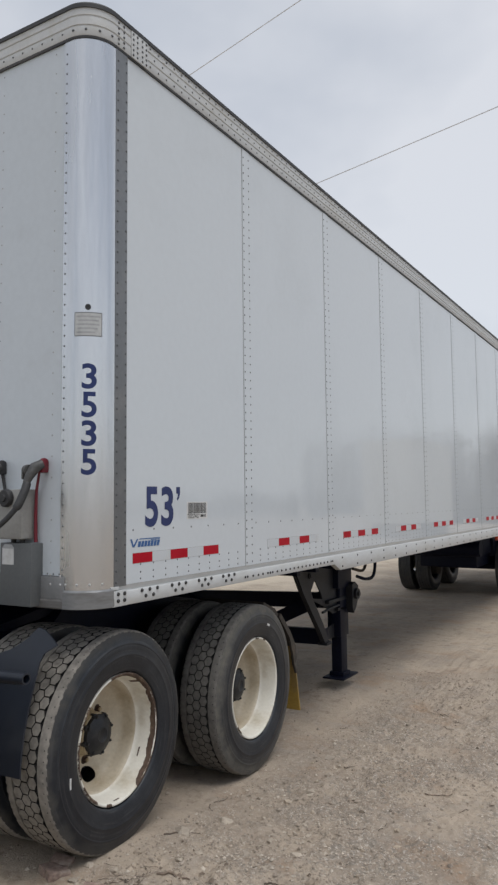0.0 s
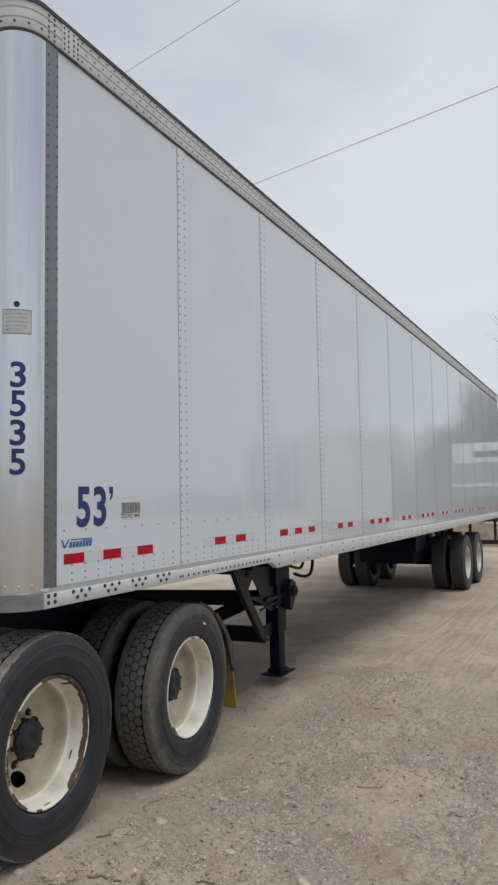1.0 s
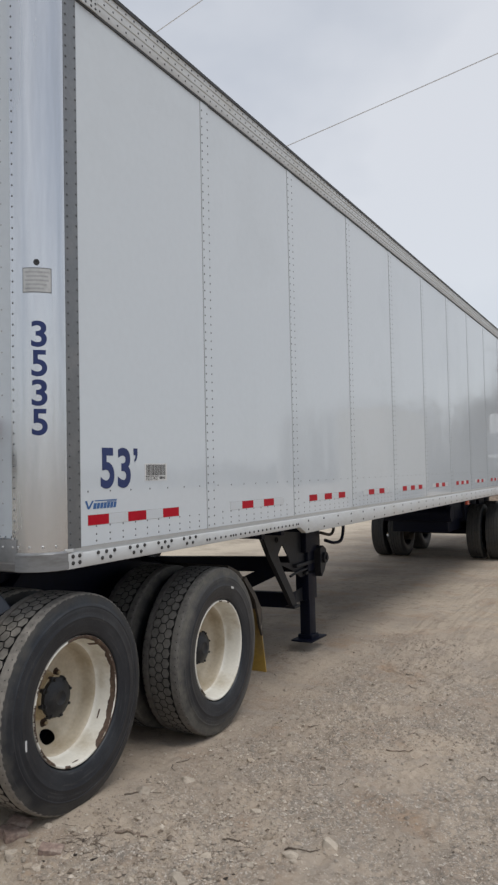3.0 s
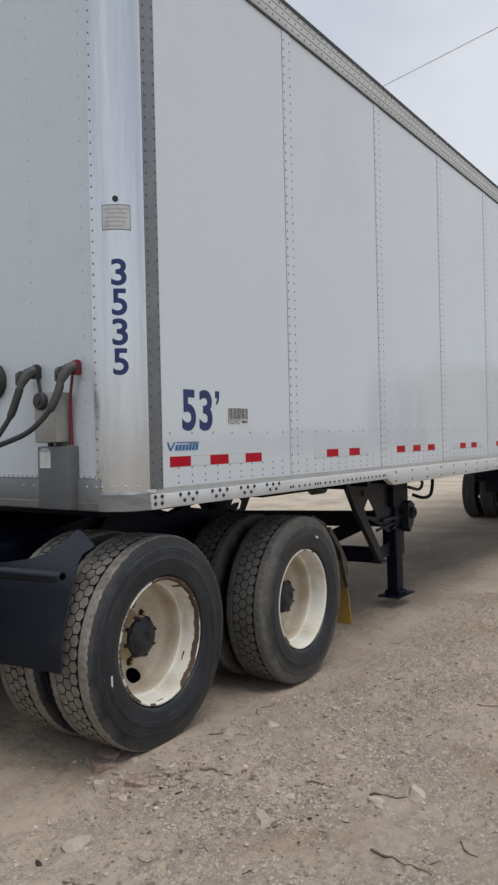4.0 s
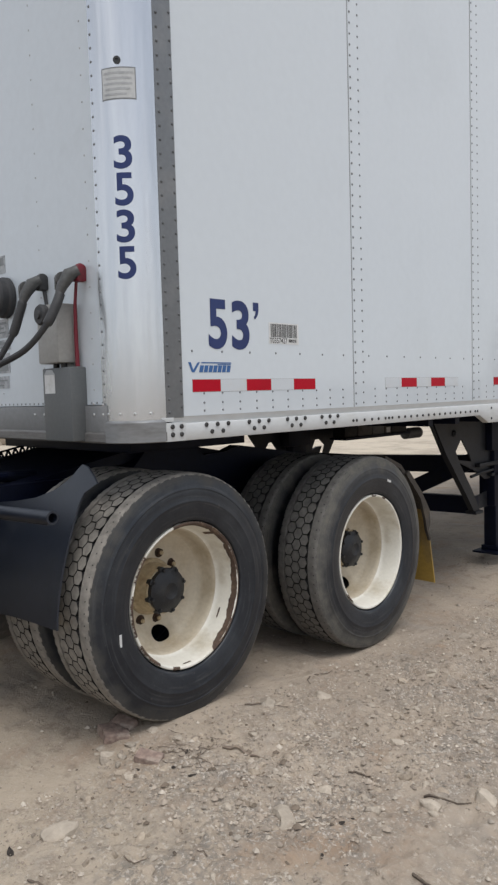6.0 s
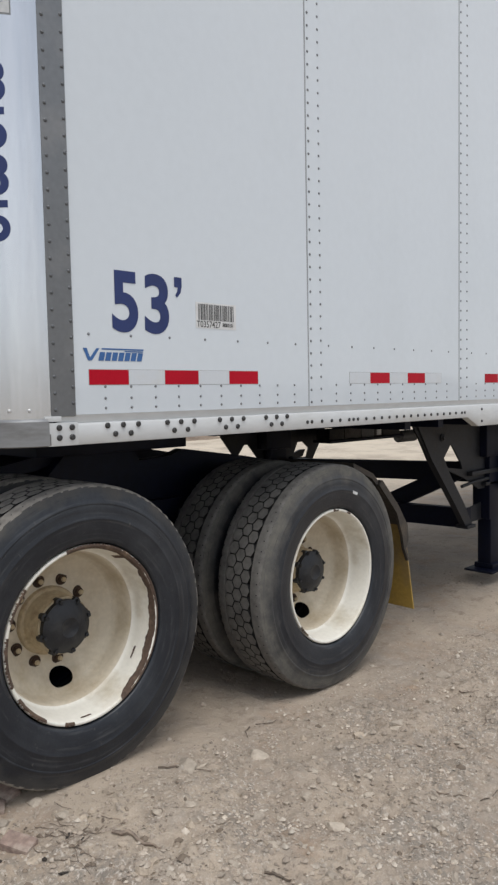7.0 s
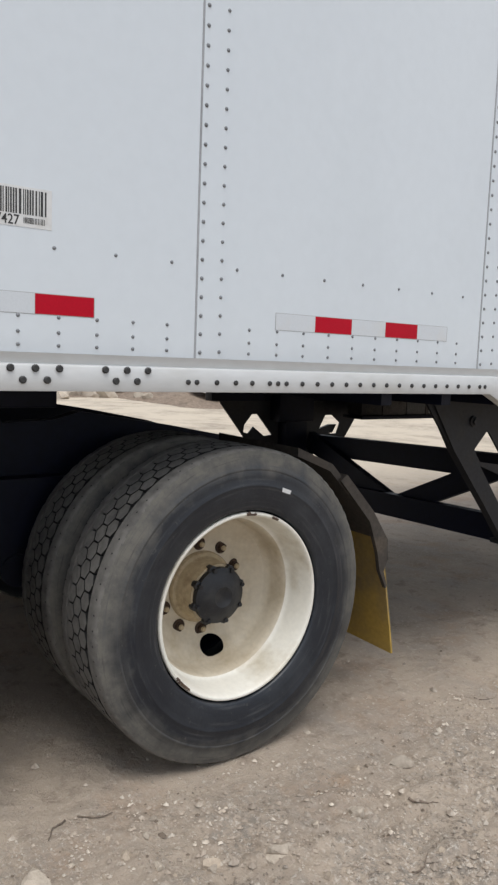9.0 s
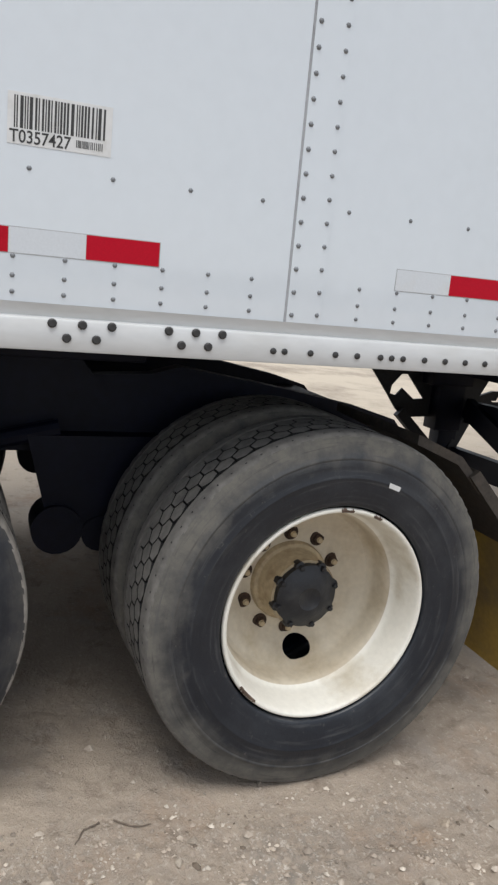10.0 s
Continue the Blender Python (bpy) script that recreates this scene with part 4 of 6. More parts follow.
def post_patch(name, a0, a1, z0, z1, mat, lift, label=""):
    part(name, Shape().sweep(corner(a0, a1, 6), [(0.004, z0), (lift, z0), (lift, z1), (0.004, z1)]), mat, trailer, label)


post_patch("notice", -74, -25, 2.420, 2.536, M_GREYINK, 0.0048, "white notice sticker with a grey border and lines of text")
post_patch("notice_face", -72.5, -26.5, 2.425, 2.531, M_WORNWHITE, 0.0052)
for j, (a0, a1) in enumerate(((-70, -29), (-67, -31), (-70, -30), (-68, -33), (-70, -38))):
    post_patch("notice_line", a0, a1, 2.511 - 0.0190 * j, 2.519 - 0.0190 * j, M_FADED, 0.0056)
x, y, nx, ny = corner(-50, -50, 1)[0]
eye = Shape().lathe([(0, 0.014), (0.004, 0.014), (0.004, 0.006), (0.001, 0.005), (0.001, 0)], 16)
o = part("vent_plug", eye, M_BOLT, trailer, at=(x + 0.004 * nx, y + 0.004 * ny, 2.560))
o.rotation_euler = (0, 0, radians(-50))

# Bar-code sticker.
part("asset_sticker", Shape().box(0, 0.0010, 0.604, 0.803, 1.544, 1.638), M_STICKER, trailer, "white bar-code asset sticker")
bars, y = Shape(), 0.616
rnd = random.Random(4)
while y < 0.786:
    w = rnd.choice((0.0024, 0.0024, 0.004, 0.006))
    bars.box(0, 0.0015, y, y + w, 1.5735, 1.632)
    y += w + rnd.choice((0.0022, 0.0022, 0.0042))
part("bar_code", bars, M_INK, trailer, kind="stuff")
side_text("asset_code", "T0357427", 0.608, 1.547, 0.0240, 0.116, M_INK, 0.012, 0.0015)
small_code, y = Shape(), 0.734
while y < 0.786:
    small_code.box(0, 0.0015, y, y + 0.0016, 1.553, 1.567)
    y += rnd.choice((0.0024, 0.003, 0.004))
part("bar_code", small_code, M_INK, trailer, kind="stuff")

# Maker's mark as plain slanted shapes.
mark = Shape()


def slant(u0, u1, v0, v1, lean=0.25):
    mark.add([(0.0012, 0.133 + u + lean * v, 1.418 + v) for u, v in ((u0, v0), (u1, v0), (u1, v1), (u0, v1))], [(0, 1, 2, 3)])


mark.add([(0.0012, 0.133 + u, 1.418 + v) for u, v in ((0.0, 0.040), (0.014, 0.040), (0.026, 0.010), (0.05, 0.040), (0.062, 0.040), (0.032, 0.0), (0.018, 0.0))], [(0, 1, 2, 6), (2, 3, 4, 5), (2, 5, 6)])
for k in range(7):
    slant(0.056 + 0.025 * k, 0.0765 + 0.025 * k, 0.0, 0.028)
slant(0.060, 0.226, 0.036, 0.041)
slant(0.150, 0.226, 0.030, 0.034)
part("maker_mark", mark, M_LOGO, trailer, "blue maker's mark", smooth=0)

# Front wall fittings.
def along(x):
    """Where a fitting sits across the front wall."""
    return -0.29 + 1.11 * (x + 0.29) if x < -0.29 else x


part("junction_box", Shape().box(-0.508, -0.297, FRONT - 0.072, FRONT + 0.003, 1.158, 1.452, 0.006), M_BOX, trailer, "grey steel junction box")
part("box_label", Shape().box(-0.490, -0.412, FRONT - 0.0735, FRONT - 0.071, 1.350, 1.425), M_STICKER, trailer)
part("box_label", Shape().prism([(-0.495, 1.425), (-0.475, 1.445), (-0.428, 1.445), (-0.408, 1.425)], "y", FRONT - 0.0735, FRONT - 0.071), M_FADED, trailer)
part("upper_box", Shape().box(-0.503, -0.345, FRONT - 0.09, FRONT + 0.003, 1.470, 1.705, 0.010), M_PALEBOX, trailer, "pale grey electrical box with a round black cap")
cap = Shape()
cap.lathe([(0, 0.042), (0.018, 0.042), (0.026, 0.036), (0.026, 0.018), (0.034, 0.016), (0.034, 0.0)], 24)
o = part("round_cap", cap, M_HOSE, trailer, at=(-0.440, FRONT - 0.09, 1.664))
o.rotation_euler = (0, 0, radians(-90))
for xg in (-0.45, -0.39):
    part("cable_gland", Shape().tube([(xg, FRONT - 0.04, 1.475), (xg, FRONT - 0.04, 1.445)], 0.013), M_INK, trailer)
strap = Shape().tube([(-0.300, FRONT - 0.022, 1.80), (-0.322, FRONT - 0.020, 1.70), (-0.328, FRONT - 0.018, 1.58), (-0.325, FRONT - 0.018, 1.455)], [0.006, 0.007, 0.008, 0.009], 10)
part("red_tube", strap, M_REDCAST, trailer, "faded red air tube")
socket = Shape().lathe([(0, 0.092), (0.022, 0.092), (0.030, 0.084), (0.058, 0.084), (0.066, 0.076), (0.068, 0.050), (0.060, 0.046), (0.060, 0.0)], 32)
socket.box(0.030, 0.066, -0.098, -0.070, -0.022, 0.022, 0.006).box(0.060, 0.078, -0.030, 0.030, -0.012, 0.012, 0.005)
o = part("trailer_socket", socket, M_HOSE, trailer, "round black electrical socket with a hinged lid", at=(along(-0.862), FRONT, 1.792))
o.rotation_euler = (0, 0, radians(-90))
def faded_label(x0, x1, z0, z1, bars):
    x0, x1 = along(x0), along(x1)
    lab = part("faded_label", Shape().box(x0, x1, FRONT - 0.0005, FRONT + 0.003, z0, z1), M_WORN, trailer, "worn grey printed label")
    for a, b, c, d in bars:
        part("print", Shape().box(x0 + a * (x1 - x0), x0 + b * (x1 - x0), FRONT - 0.0012, FRONT, z0 + c * (z1 - z0), z0 + d * (z1 - z0)), M_GREYINK, lab)


M_WORN = material("worn_label", (0.40, 0.415, 0.43), 0.6, grain=0.08, stain=(0.20, 0.21, 0.22), stain_scale=28, stain_at=(0.42, 0.66))
faded_label(-0.962, -0.862, 1.907, 1.985, ((0.05, 0.45, 0.1, 0.5), (0.5, 0.9, 0.45, 0.9)))
faded_label(-0.985, -0.862, 1.616, 1.700, ((0.1, 0.9, 0.72, 0.86), (0.1, 0.7, 0.48, 0.58), (0.1, 0.8, 0.25, 0.33)))
faded_label(-0.990, -0.850, 1.560, 1.606, ((0.05, 0.95, 0.55, 0.8), (0.05, 0.8, 0.2, 0.35)))
faded_label(-0.990, -0.862, 1.455, 1.545, ((0.1, 0.9, 0.1, 0.75),))
faded_label(-1.164, -1.095, 1.600, 1.705, ((0.1, 0.9, 0.62, 0.70), (0.2, 0.8, 0.1, 0.35)))
faded_label(-1.155, -1.090, 1.412, 1.460, ((0.1, 0.9, 0.1, 0.9),))
faded_label(-0.985, -0.875, 1.384, 1.440, ((0.1, 0.9, 0.6, 0.7), (0.1, 0.6, 0.2, 0.3)))
part("faded_label", Shape().prism([(along(x), z) for x, z in ((-1.20, 1.505), (-1.19, 1.545), (-1.15, 1.55), (-1.11, 1.576), (-1.07, 1.55), (-1.03, 1.545), (-1.02, 1.505), (-1.07, 1.50), (-1.11, 1.478), (-1.15, 1.50))], "y", FRONT - 0.0005, FRONT + 0.003), M_FADED, trailer, "worn grey shield-shaped sticker")
part("shield_band", Shape().box(along(-1.185), along(-1.035), FRONT - 0.0012, FRONT, 1.512, 1.540), M_GREYINK, trailer)


def gladhand(x, z, mat):
    base = part("gladhand_bracket", Shape().box(x - 0.022, x + 0.022, FRONT - 0.04, FRONT + 0.002, z - 0.018, z + 0.034, 0.008), mat, trailer)
    part("gladhand_cap", Shape().lathe([(0, 0.026), (0.012, 0.026), (0.016, 0.020), (0.016, 0.0)], 16), mat, base, at=(x + 0.004, FRONT - 0.02, z + 0.026))
    s = Shape()
    s.tube([(x + 0.010, FRONT - 0.03, z + 0.024), (x - 0.004, FRONT - 0.062, z + 0.006), (x - 0.016, FRONT - 0.085, z - 0.034), (x - 0.022, FRONT - 0.098, z - 0.068)], [0.022, 0.027, 0.022, 0.016], 14)
    s.tube([(x - 0.052, FRONT - 0.070, z - 0.006), (x - 0.024, FRONT - 0.078, z - 0.006)], [0.026, 0.026], 14)
    s.box(x - 0.060, x - 0.044, FRONT - 0.096, FRONT - 0.050, z - 0.050, z + 0.004, 0.006)
    part("gladhand", s, M_GREYCAST, trailer, "grey cast air-line coupling")


gladhand(-0.285, 1.800, M_REDCAST)
gladhand(-0.575, 1.800, M_HOSE)
part("air_tube", Shape().tube([(-0.57, FRONT - 0.012, 1.79), (-0.535, FRONT - 0.014, 1.66), (-0.51, FRONT - 0.02, 1.60)], 0.008), M_HOSE, trailer)


def curve_through(pts, n=10):
    """A smooth run of points through the given ones."""
    p = [Vector(q) for q in pts]
    p = [2 * p[0] - p[1]] + p + [2 * p[-1] - p[-2]]
    out = []
    for i in range(1, len(p) - 2):
        for k in range(n):
            t = k / n
            out.append(0.5 * (2 * p[i] + (p[i + 1] - p[i - 1]) * t + (2 * p[i - 1] - 5 * p[i] + 4 * p[i + 1] - p[i + 2]) * t * t + (3 * p[i] - p[i - 1] - 3 * p[i + 1] + p[i + 2]) * t ** 3))
    return out + [p[-2]]


for pts in ([(-0.305, -0.240, 1.735), (-0.300, -0.268, 1.68), (-0.318, -0.305, 1.605), (-0.405, -0.355, 1.515), (-0.590, -0.420, 1.445), (-0.795, -0.50, 1.350), (-1.0, -0.72, 1.27), (-1.15, -1.3, 1.22), (-1.2, -2.2, 1.35)],
            [(-0.597, -0.243, 1.735), (-0.606, -0.258, 1.68), (-0.632, -0.285, 1.585), (-0.695, -0.355, 1.450), (-0.795, -0.41, 1.372), (-0.915, -0.46, 1.308), (-1.10, -0.72, 1.24), (-1.24, -1.3, 1.20), (-1.29, -2.2, 1.33)]):
    run = curve_through(pts)
    hose = root("air_hose", pts[0], "black rubber air hose hanging from the trailer front", "hose", "air hoses")
    part("hose", Shape().tube(run, 0.0125, 10), M_HOSE, hose)
    part("sleeve", Shape().tube(run[:20], [0.0165] + [0.0195] * 18 + [0.0165], 12), M_SLEEVE, hose)

# Landing gear.
LEG_Y = 3.62
M_BRACE = material("worn_black_steel", (0.011, 0.0125, 0.017), 0.55, 0.2, grain=0.3, stain=(0.026, 0.024, 0.023), stain_scale=7)
M_GEAR = material("grimy_dark_steel", (0.022, 0.02, 0.019), 0.7, 0.2, grain=0.3, stain=(0.05, 0.042, 0.036), stain_scale=9)


def landing_leg(x, ly, z0):
    """The fixed tube, its housing, the drawn-up inner leg and the shoe."""
    leg = part("landing_leg", Shape().box(x - 0.065, x + 0.065, ly - 0.075, ly + 0.11, z0, 1.12, 0.008), M_BLACK, trailer, "black steel landing leg, wound up")
    part("inner_leg", Shape().box(x - 0.050, x + 0.050, ly - 0.03, ly + 0.10, 0.035, z0 + 0.04, 0.006), M_BLACK, leg)
    part("housing", Shape().box(x - 0.085, x + 0.085, ly - 0.15, ly + 0.15, 0.84, 1.10, 0.012), M_BLACK, leg)
    shoe = Shape().box(x - 0.105, x + 0.105, ly - 0.12, ly + 0.22, 0.026, 0.042, 0.006).box(x - 0.07, x + 0.07, ly - 0.04, ly + 0.11, 0.042, 0.078, 0.004)
    part("sand_shoe", shoe, M_BLACK, leg)
    return leg


def cut_plate(x, outline, holes):
    """A steel plate across x with holes cut through it."""
    bm = bmesh.new()
    edges = []
    for poly in [outline] + holes:
        vs = [bm.verts.new((x, y, z)) for y, z in poly]
        edges.extend(bm.edges.new((vs[k], vs[(k + 1) % len(vs)])) for k in range(len(vs)))
    faces = [g for g in bmesh.ops.triangle_fill(bm, edges=edges, use_beauty=True)["geom"] if isinstance(g, bmesh.types.BMFace)]
    ext = bmesh.ops.extrude_face_region(bm, geom=faces)
    bmesh.ops.translate(bm, verts=[g for g in ext["geom"] if isinstance(g, bmesh.types.BMVert)], vec=(0.012, 0, 0))
    return Shape().take(bm)


near_leg, far_leg = landing_leg(-0.47, 3.62, 0.40), landing_leg(-2.22, 3.255, 0.56)
# Near side: the upper plate with one cut-out, the folded brace and its foot.
plate = cut_plate(-0.452, [(2.64, 1.115), (3.90, 1.115), (3.90, 0.80), (3.74, 0.62), (3.46, 0.62), (3.30, 0.70), (3.04, 0.79), (2.86, 0.86), (2.735, 1.00)],
                  [[(3.11, 0.945), (3.22, 0.825), (3.245, 0.775), (3.06, 0.80), (3.008, 0.86), (3.09, 0.944)]])
part("wing_plate", plate, M_BRACE, near_leg, smooth=20)
brace = Shape().prism([(2.68, 1.11), (2.98, 1.11), (2.955, 0.935), (3.048, 0.782), (3.236, 0.556), (3.345, 0.40), (3.26, 0.395), (3.14, 0.54), (2.853, 0.866)], "x", -0.438, -0.428)
brace.prism([(2.68, 1.11), (2.70, 1.11), (2.865, 0.872), (3.152, 0.546), (3.272, 0.395), (3.26, 0.395), (3.14, 0.54), (2.853, 0.866)], "x", -0.47, -0.4385)
part("drag_brace", brace, M_BRACE, near_leg, smooth=20)
part("brace_bolt", Shape().lathe([(0.0, 0.026), (0.010, 0.026), (0.013, 0.016), (0.022, 0.016), (0.022, 0.0)], 12), M_BRACE, near_leg, at=(-0.428, 2.97, 1.00))
part("brace_tab", Shape().box(-0.50, -0.41, 3.255, 3.365, 0.372, 0.396, 0.004).prism([(3.30, 0.396), (3.56, 0.396), (3.56, 0.52), (3.41, 0.50), (3.33, 0.50)], "x", -0.480, -0.468), M_BRACE, near_leg)
bracket = Shape().box(-0.45, -0.40, 3.30, 3.74, 0.725, 0.755, 0.005).box(-0.45, -0.405, 3.50, 3.74, 0.640, 0.664, 0.005)
bracket.tube([(-0.42, 3.20, 0.665), (-0.42, 3.36, 0.682), (-0.42, 3.60, 0.69)], 0.012, 8)
part("leg_bracket", bracket, M_BRACE, near_leg, "grimy steel leg bracket")
# Far side: the plate with two cut-outs, seen from within.
plate = cut_plate(-2.256, [(2.64, 1.105), (4.02, 1.105), (3.96, 0.95), (3.896, 0.855), (3.80, 0.715), (3.74, 0.66), (3.00, 0.62), (2.939, 0.673), (2.867, 0.765), (2.706, 0.959)],
                  [[(2.889, 0.765), (2.895, 0.815), (2.955, 0.885), (3.00, 0.887), (3.129, 0.741), (3.06, 0.735), (2.97, 0.80), (2.93, 0.755)],
                   [(3.545, 0.772), (3.60, 0.872), (3.665, 0.874), (3.744, 0.815), (3.715, 0.736), (3.66, 0.735)]])
part("wing_plate", plate, M_BRACE, far_leg, smooth=20)
part("plate_lug", Shape().prism([(3.56, 0.765), (3.67, 0.80), (3.735, 0.80), (3.70, 0.74), (3.60, 0.735)], "x", -2.30, -2.275), M_BRACE, far_leg)
part("drag_brace", Shape().beam((-2.22, 3.45, 0.64), (-2.18, 3.30, 0.40), 0.06, 0.05, up=(1, 0, 0)).beam((-2.22, 2.95, 0.66), (-2.18, 3.20, 0.42), 0.06, 0.05, up=(1, 0, 0)), M_BRACE, far_leg)
part("cross_shaft", Shape().beam((-2.20, 3.45, 0.676), (-0.46, 3.47, 0.737), 0.135, 0.07, up=(0, 1, 0)), M_BLACK, trailer)
part("cross_bar", Shape().beam((-2.20, 3.36, 0.387), (-0.46, 3.36, 0.430), 0.135, 0.06, up=(0, 1, 0)), M_BLACK, trailer)
for end in ((-0.50, 3.40, 0.772), (-2.16, 3.40, 0.712)):
    part("diagonal_brace", Shape().beam(end, (-1.30, 3.39, 0.395), 0.12, 0.05, up=(0, 1, 0)), M_BLACK, trailer)
box = Shape().prism([(LEG_Y + 0.06, 0.86), (LEG_Y + 0.13, 0.88), (LEG_Y + 0.20, 0.84), (LEG_Y + 0.205, 0.74), (LEG_Y + 0.15, 0.65), (LEG_Y + 0.09, 0.60), (LEG_Y + 0.06, 0.66)], "x", -0.43, -0.34)
box.tube([(-0.35, LEG_Y + 0.14, 0.77), (-0.315, LEG_Y + 0.14, 0.77)], 0.05, 14).tube([(-0.32, LEG_Y + 0.14, 0.77), (-0.30, LEG_Y + 0.14, 0.77)], 0.022, 10)
part("gear_box", box, M_BRACE, trailer, "dark grimy landing gear box")
part("crank_handle", Shape().tube(curve_through([(-0.33, LEG_Y + 0.14, 0.93), (-0.27, LEG_Y + 0.22, 0.90), (-0.24, LEG_Y + 0.32, 0.915), (-0.235, LEG_Y + 0.37, 1.00), (-0.235, LEG_Y + 0.375, 1.12)], 6), 0.015), M_BLACK, trailer)
part("crank_hook", Shape().tube(curve_through([(-0.36, LEG_Y + 0.12, 1.0), (-0.33, LEG_Y + 0.28, 0.97), (-0.32, LEG_Y + 0.34, 1.02), (-0.33, LEG_Y + 0.30, 1.08)], 6), 0.014), M_BRACKET, trailer)
tray = Shape().box(-2.10, -1.90, 3.64, 4.72, 0.868, 0.892, 0.004)
part("pipe_tray", tray, M_BLACK, trailer, "black tray under the floor")
for y0, y1, z1, mat in ((3.66, 3.86, 0.985, M_GEAR), (3.865, 4.10, 0.997, M_CHAMBER), (4.105, 4.30, 0.999, M_GREYCAST), (4.305, 4.42, 0.999, M_CHAMBER), (4.43, 4.70, 0.995, M_GEAR)):
    part("tray_load", Shape().box(-2.08, -1.93, y0, y1, 0.892, z1, 0.012), mat, trailer)
part("canister", Shape().tube([(-2.0, 4.75, 0.865), (-2.0, 4.77, 0.865), (-2.0, 5.03, 0.865), (-2.0, 5.05, 0.865)], [0.04, 0.058, 0.058, 0.04], 18), M_GREYCAST, trailer, "small grey canister under the floor")
part("tray_label", Shape().box(-1.93, -1.924, 4.33, 4.39, 0.905, 0.955), M_STICKER, trailer)
part("side_beam", Shape().box(-2.32, -2.24, 2.63, 7.2, 0.975, 1.10, 0.006), M_BLACK, trailer)

# Rear bogie.
AX1, AX2, TRZ = 11.60, 12.87, 0.376
for x in (-0.72, -1.87):
    part("slider_rail", Shape().box(x - 0.05, x + 0.05, 8.9, 14.6, 0.95, 1.10, 0.005), M_BLACK, trailer)
    for ax in (AX1, AX2):
        part("axle_hanger", Shape().prism([(ax - 0.62, 0.96), (ax - 0.28, 0.96), (ax - 0.36, 0.60), (ax - 0.52, 0.60)], "x", x - 0.05, x + 0.05), M_BLACK, trailer)
        part("spring", Shape().beam((x, ax - 0.5, 0.66), (x, ax + 0.5, 0.66), 0.09, 0.07), M_BLACK, trailer)
for ax in (AX1, AX2):
    part("axle", Shape().tube([(-W + 0.33, ax, TRZ), (-0.33, ax, TRZ)], 0.065, 16), M_BLACK, trailer)
    for x in (-0.62, -1.97):
        part("brake_drum", Shape().tube([(x - 0.12, ax, TRZ), (x + 0.12, ax, TRZ)], 0.2, 24), M_BRACKET, trailer)
        part("air_spring", Shape().tube([(x + (0.16 if x < -1 else -0.16), ax + 0.28, 0.62), (x + (0.16 if x < -1 else -0.16), ax + 0.28, 0.95)], 0.13, 18), M_BLACK, trailer)
    for k, (x, mirror, outer) in enumerate(((-0.212, False, True), (-0.552, False, False), (-W + 0.212, True, True), (-W + 0.552, True, False))):
        wheel(trailer, x, ax, TRZ, mirror, outer, ME_RIM_WHITE, 31 * k, "white steel wheel" if outer else "", ME_RIB)
part("bogie_box", Shape().box(-1.80, -0.80, 10.3, 13.2, 0.44, 0.98, 0.02), M_BLACK, trailer)
part("air_tank", Shape().tube([(-1.9, 10.2, 0.78), (-0.7, 10.2, 0.78)], 0.14, 20), M_BLACK, trailer)
part("bogie_plate", Shape().box(-0.80, -0.72, 10.1, 13.6, 0.66, 0.98, 0.01), M_BLACK, trailer)
part("bogie_plate", Shape().box(-1.87, -1.79, 10.1, 13.6, 0.66, 0.98, 0.01), M_BLACK, trailer)
part("marker_lamp", Shape().box(-0.06, -0.02, 8.35, 8.47, 1.03, 1.10, 0.012), M_AMBER, trailer, "small red side marker lamp")

# ---- tractor ----
tractor = root("truck_chassis", (-1.295, 0.8, 0), "black twin-axle truck chassis with worn cream wheels, coupled under the trailer", "truck")
Z1, Z2 = 0.497, 0.452
Y1, Y2 = 0.162, 1.464
OUT, SIZE1, SIZE2 = -0.206, 1.010, 1.025
YAW = 2.8  # the tractor stands slightly askew under the trailer
for x in (-0.865, -1.725):
    out = [(-3.2, 0.74), (-3.2, 0.95), (0.75, 0.95), (0.90, 0.99), (1.10, 1.0), (1.20, 1.03), (1.60, 0.968), (1.90, 0.912), (2.06, 0.868), (2.09, 0.835), (2.06, 0.80), (1.80, 0.745), (1.5, 0.73)]
    part("frame_rail", Shape().prism(out, "x", x - 0.035, x + 0.035), M_BLACK, tractor)
part("cross_tube", Shape().box(-1.72, -0.87, 1.90, 2.00, 0.76, 0.87, 0.004), M_BLACK, tractor)
part("cross_tube", Shape().box(-1.72, -0.87, 0.70, 0.90, 0.72, 0.95, 0.004), M_BLACK, tractor)
part("cross_tube", Shape().box(-1.72, -0.87, -0.75, -0.60, 0.76, 0.98, 0.004), M_BLACK, tractor)
fw = Shape().prism([(0.47, 1.058), (0.50, 1.130), (0.72, 1.130), (1.02, 1.095), (1.02, 1.065), (0.70, 1.07), (0.4, 0.985), (-0.30, 0.90), (-0.30, 0.915)], "x", -1.73, -0.86)
part("fifth_wheel", fw, M_BLACK, tractor, "greasy black coupling plate")
# Open lattice strip along the coupling's far edge.
strip, yk = Shape(), -0.34
low = lambda y: 0.898 + 0.196 * (y + 0.30)
strip.beam((-1.70, -0.36, low(-0.36) + 0.048), (-1.70, 0.46, low(0.46) + 0.048), 0.016, 0.009).beam((-1.70, -0.36, low(-0.36)), (-1.70, 0.46, low(0.46)), 0.02, 0.014)
while yk < 0.44:
    strip.beam((-1.70, yk, low(yk)), (-1.70, yk + 0.022, low(yk) + 0.05), 0.012, 0.009).beam((-1.70, yk + 0.022, low(yk) + 0.05), (-1.70, yk + 0.044, low(yk + 0.044)), 0.012, 0.009)
    yk += 0.044
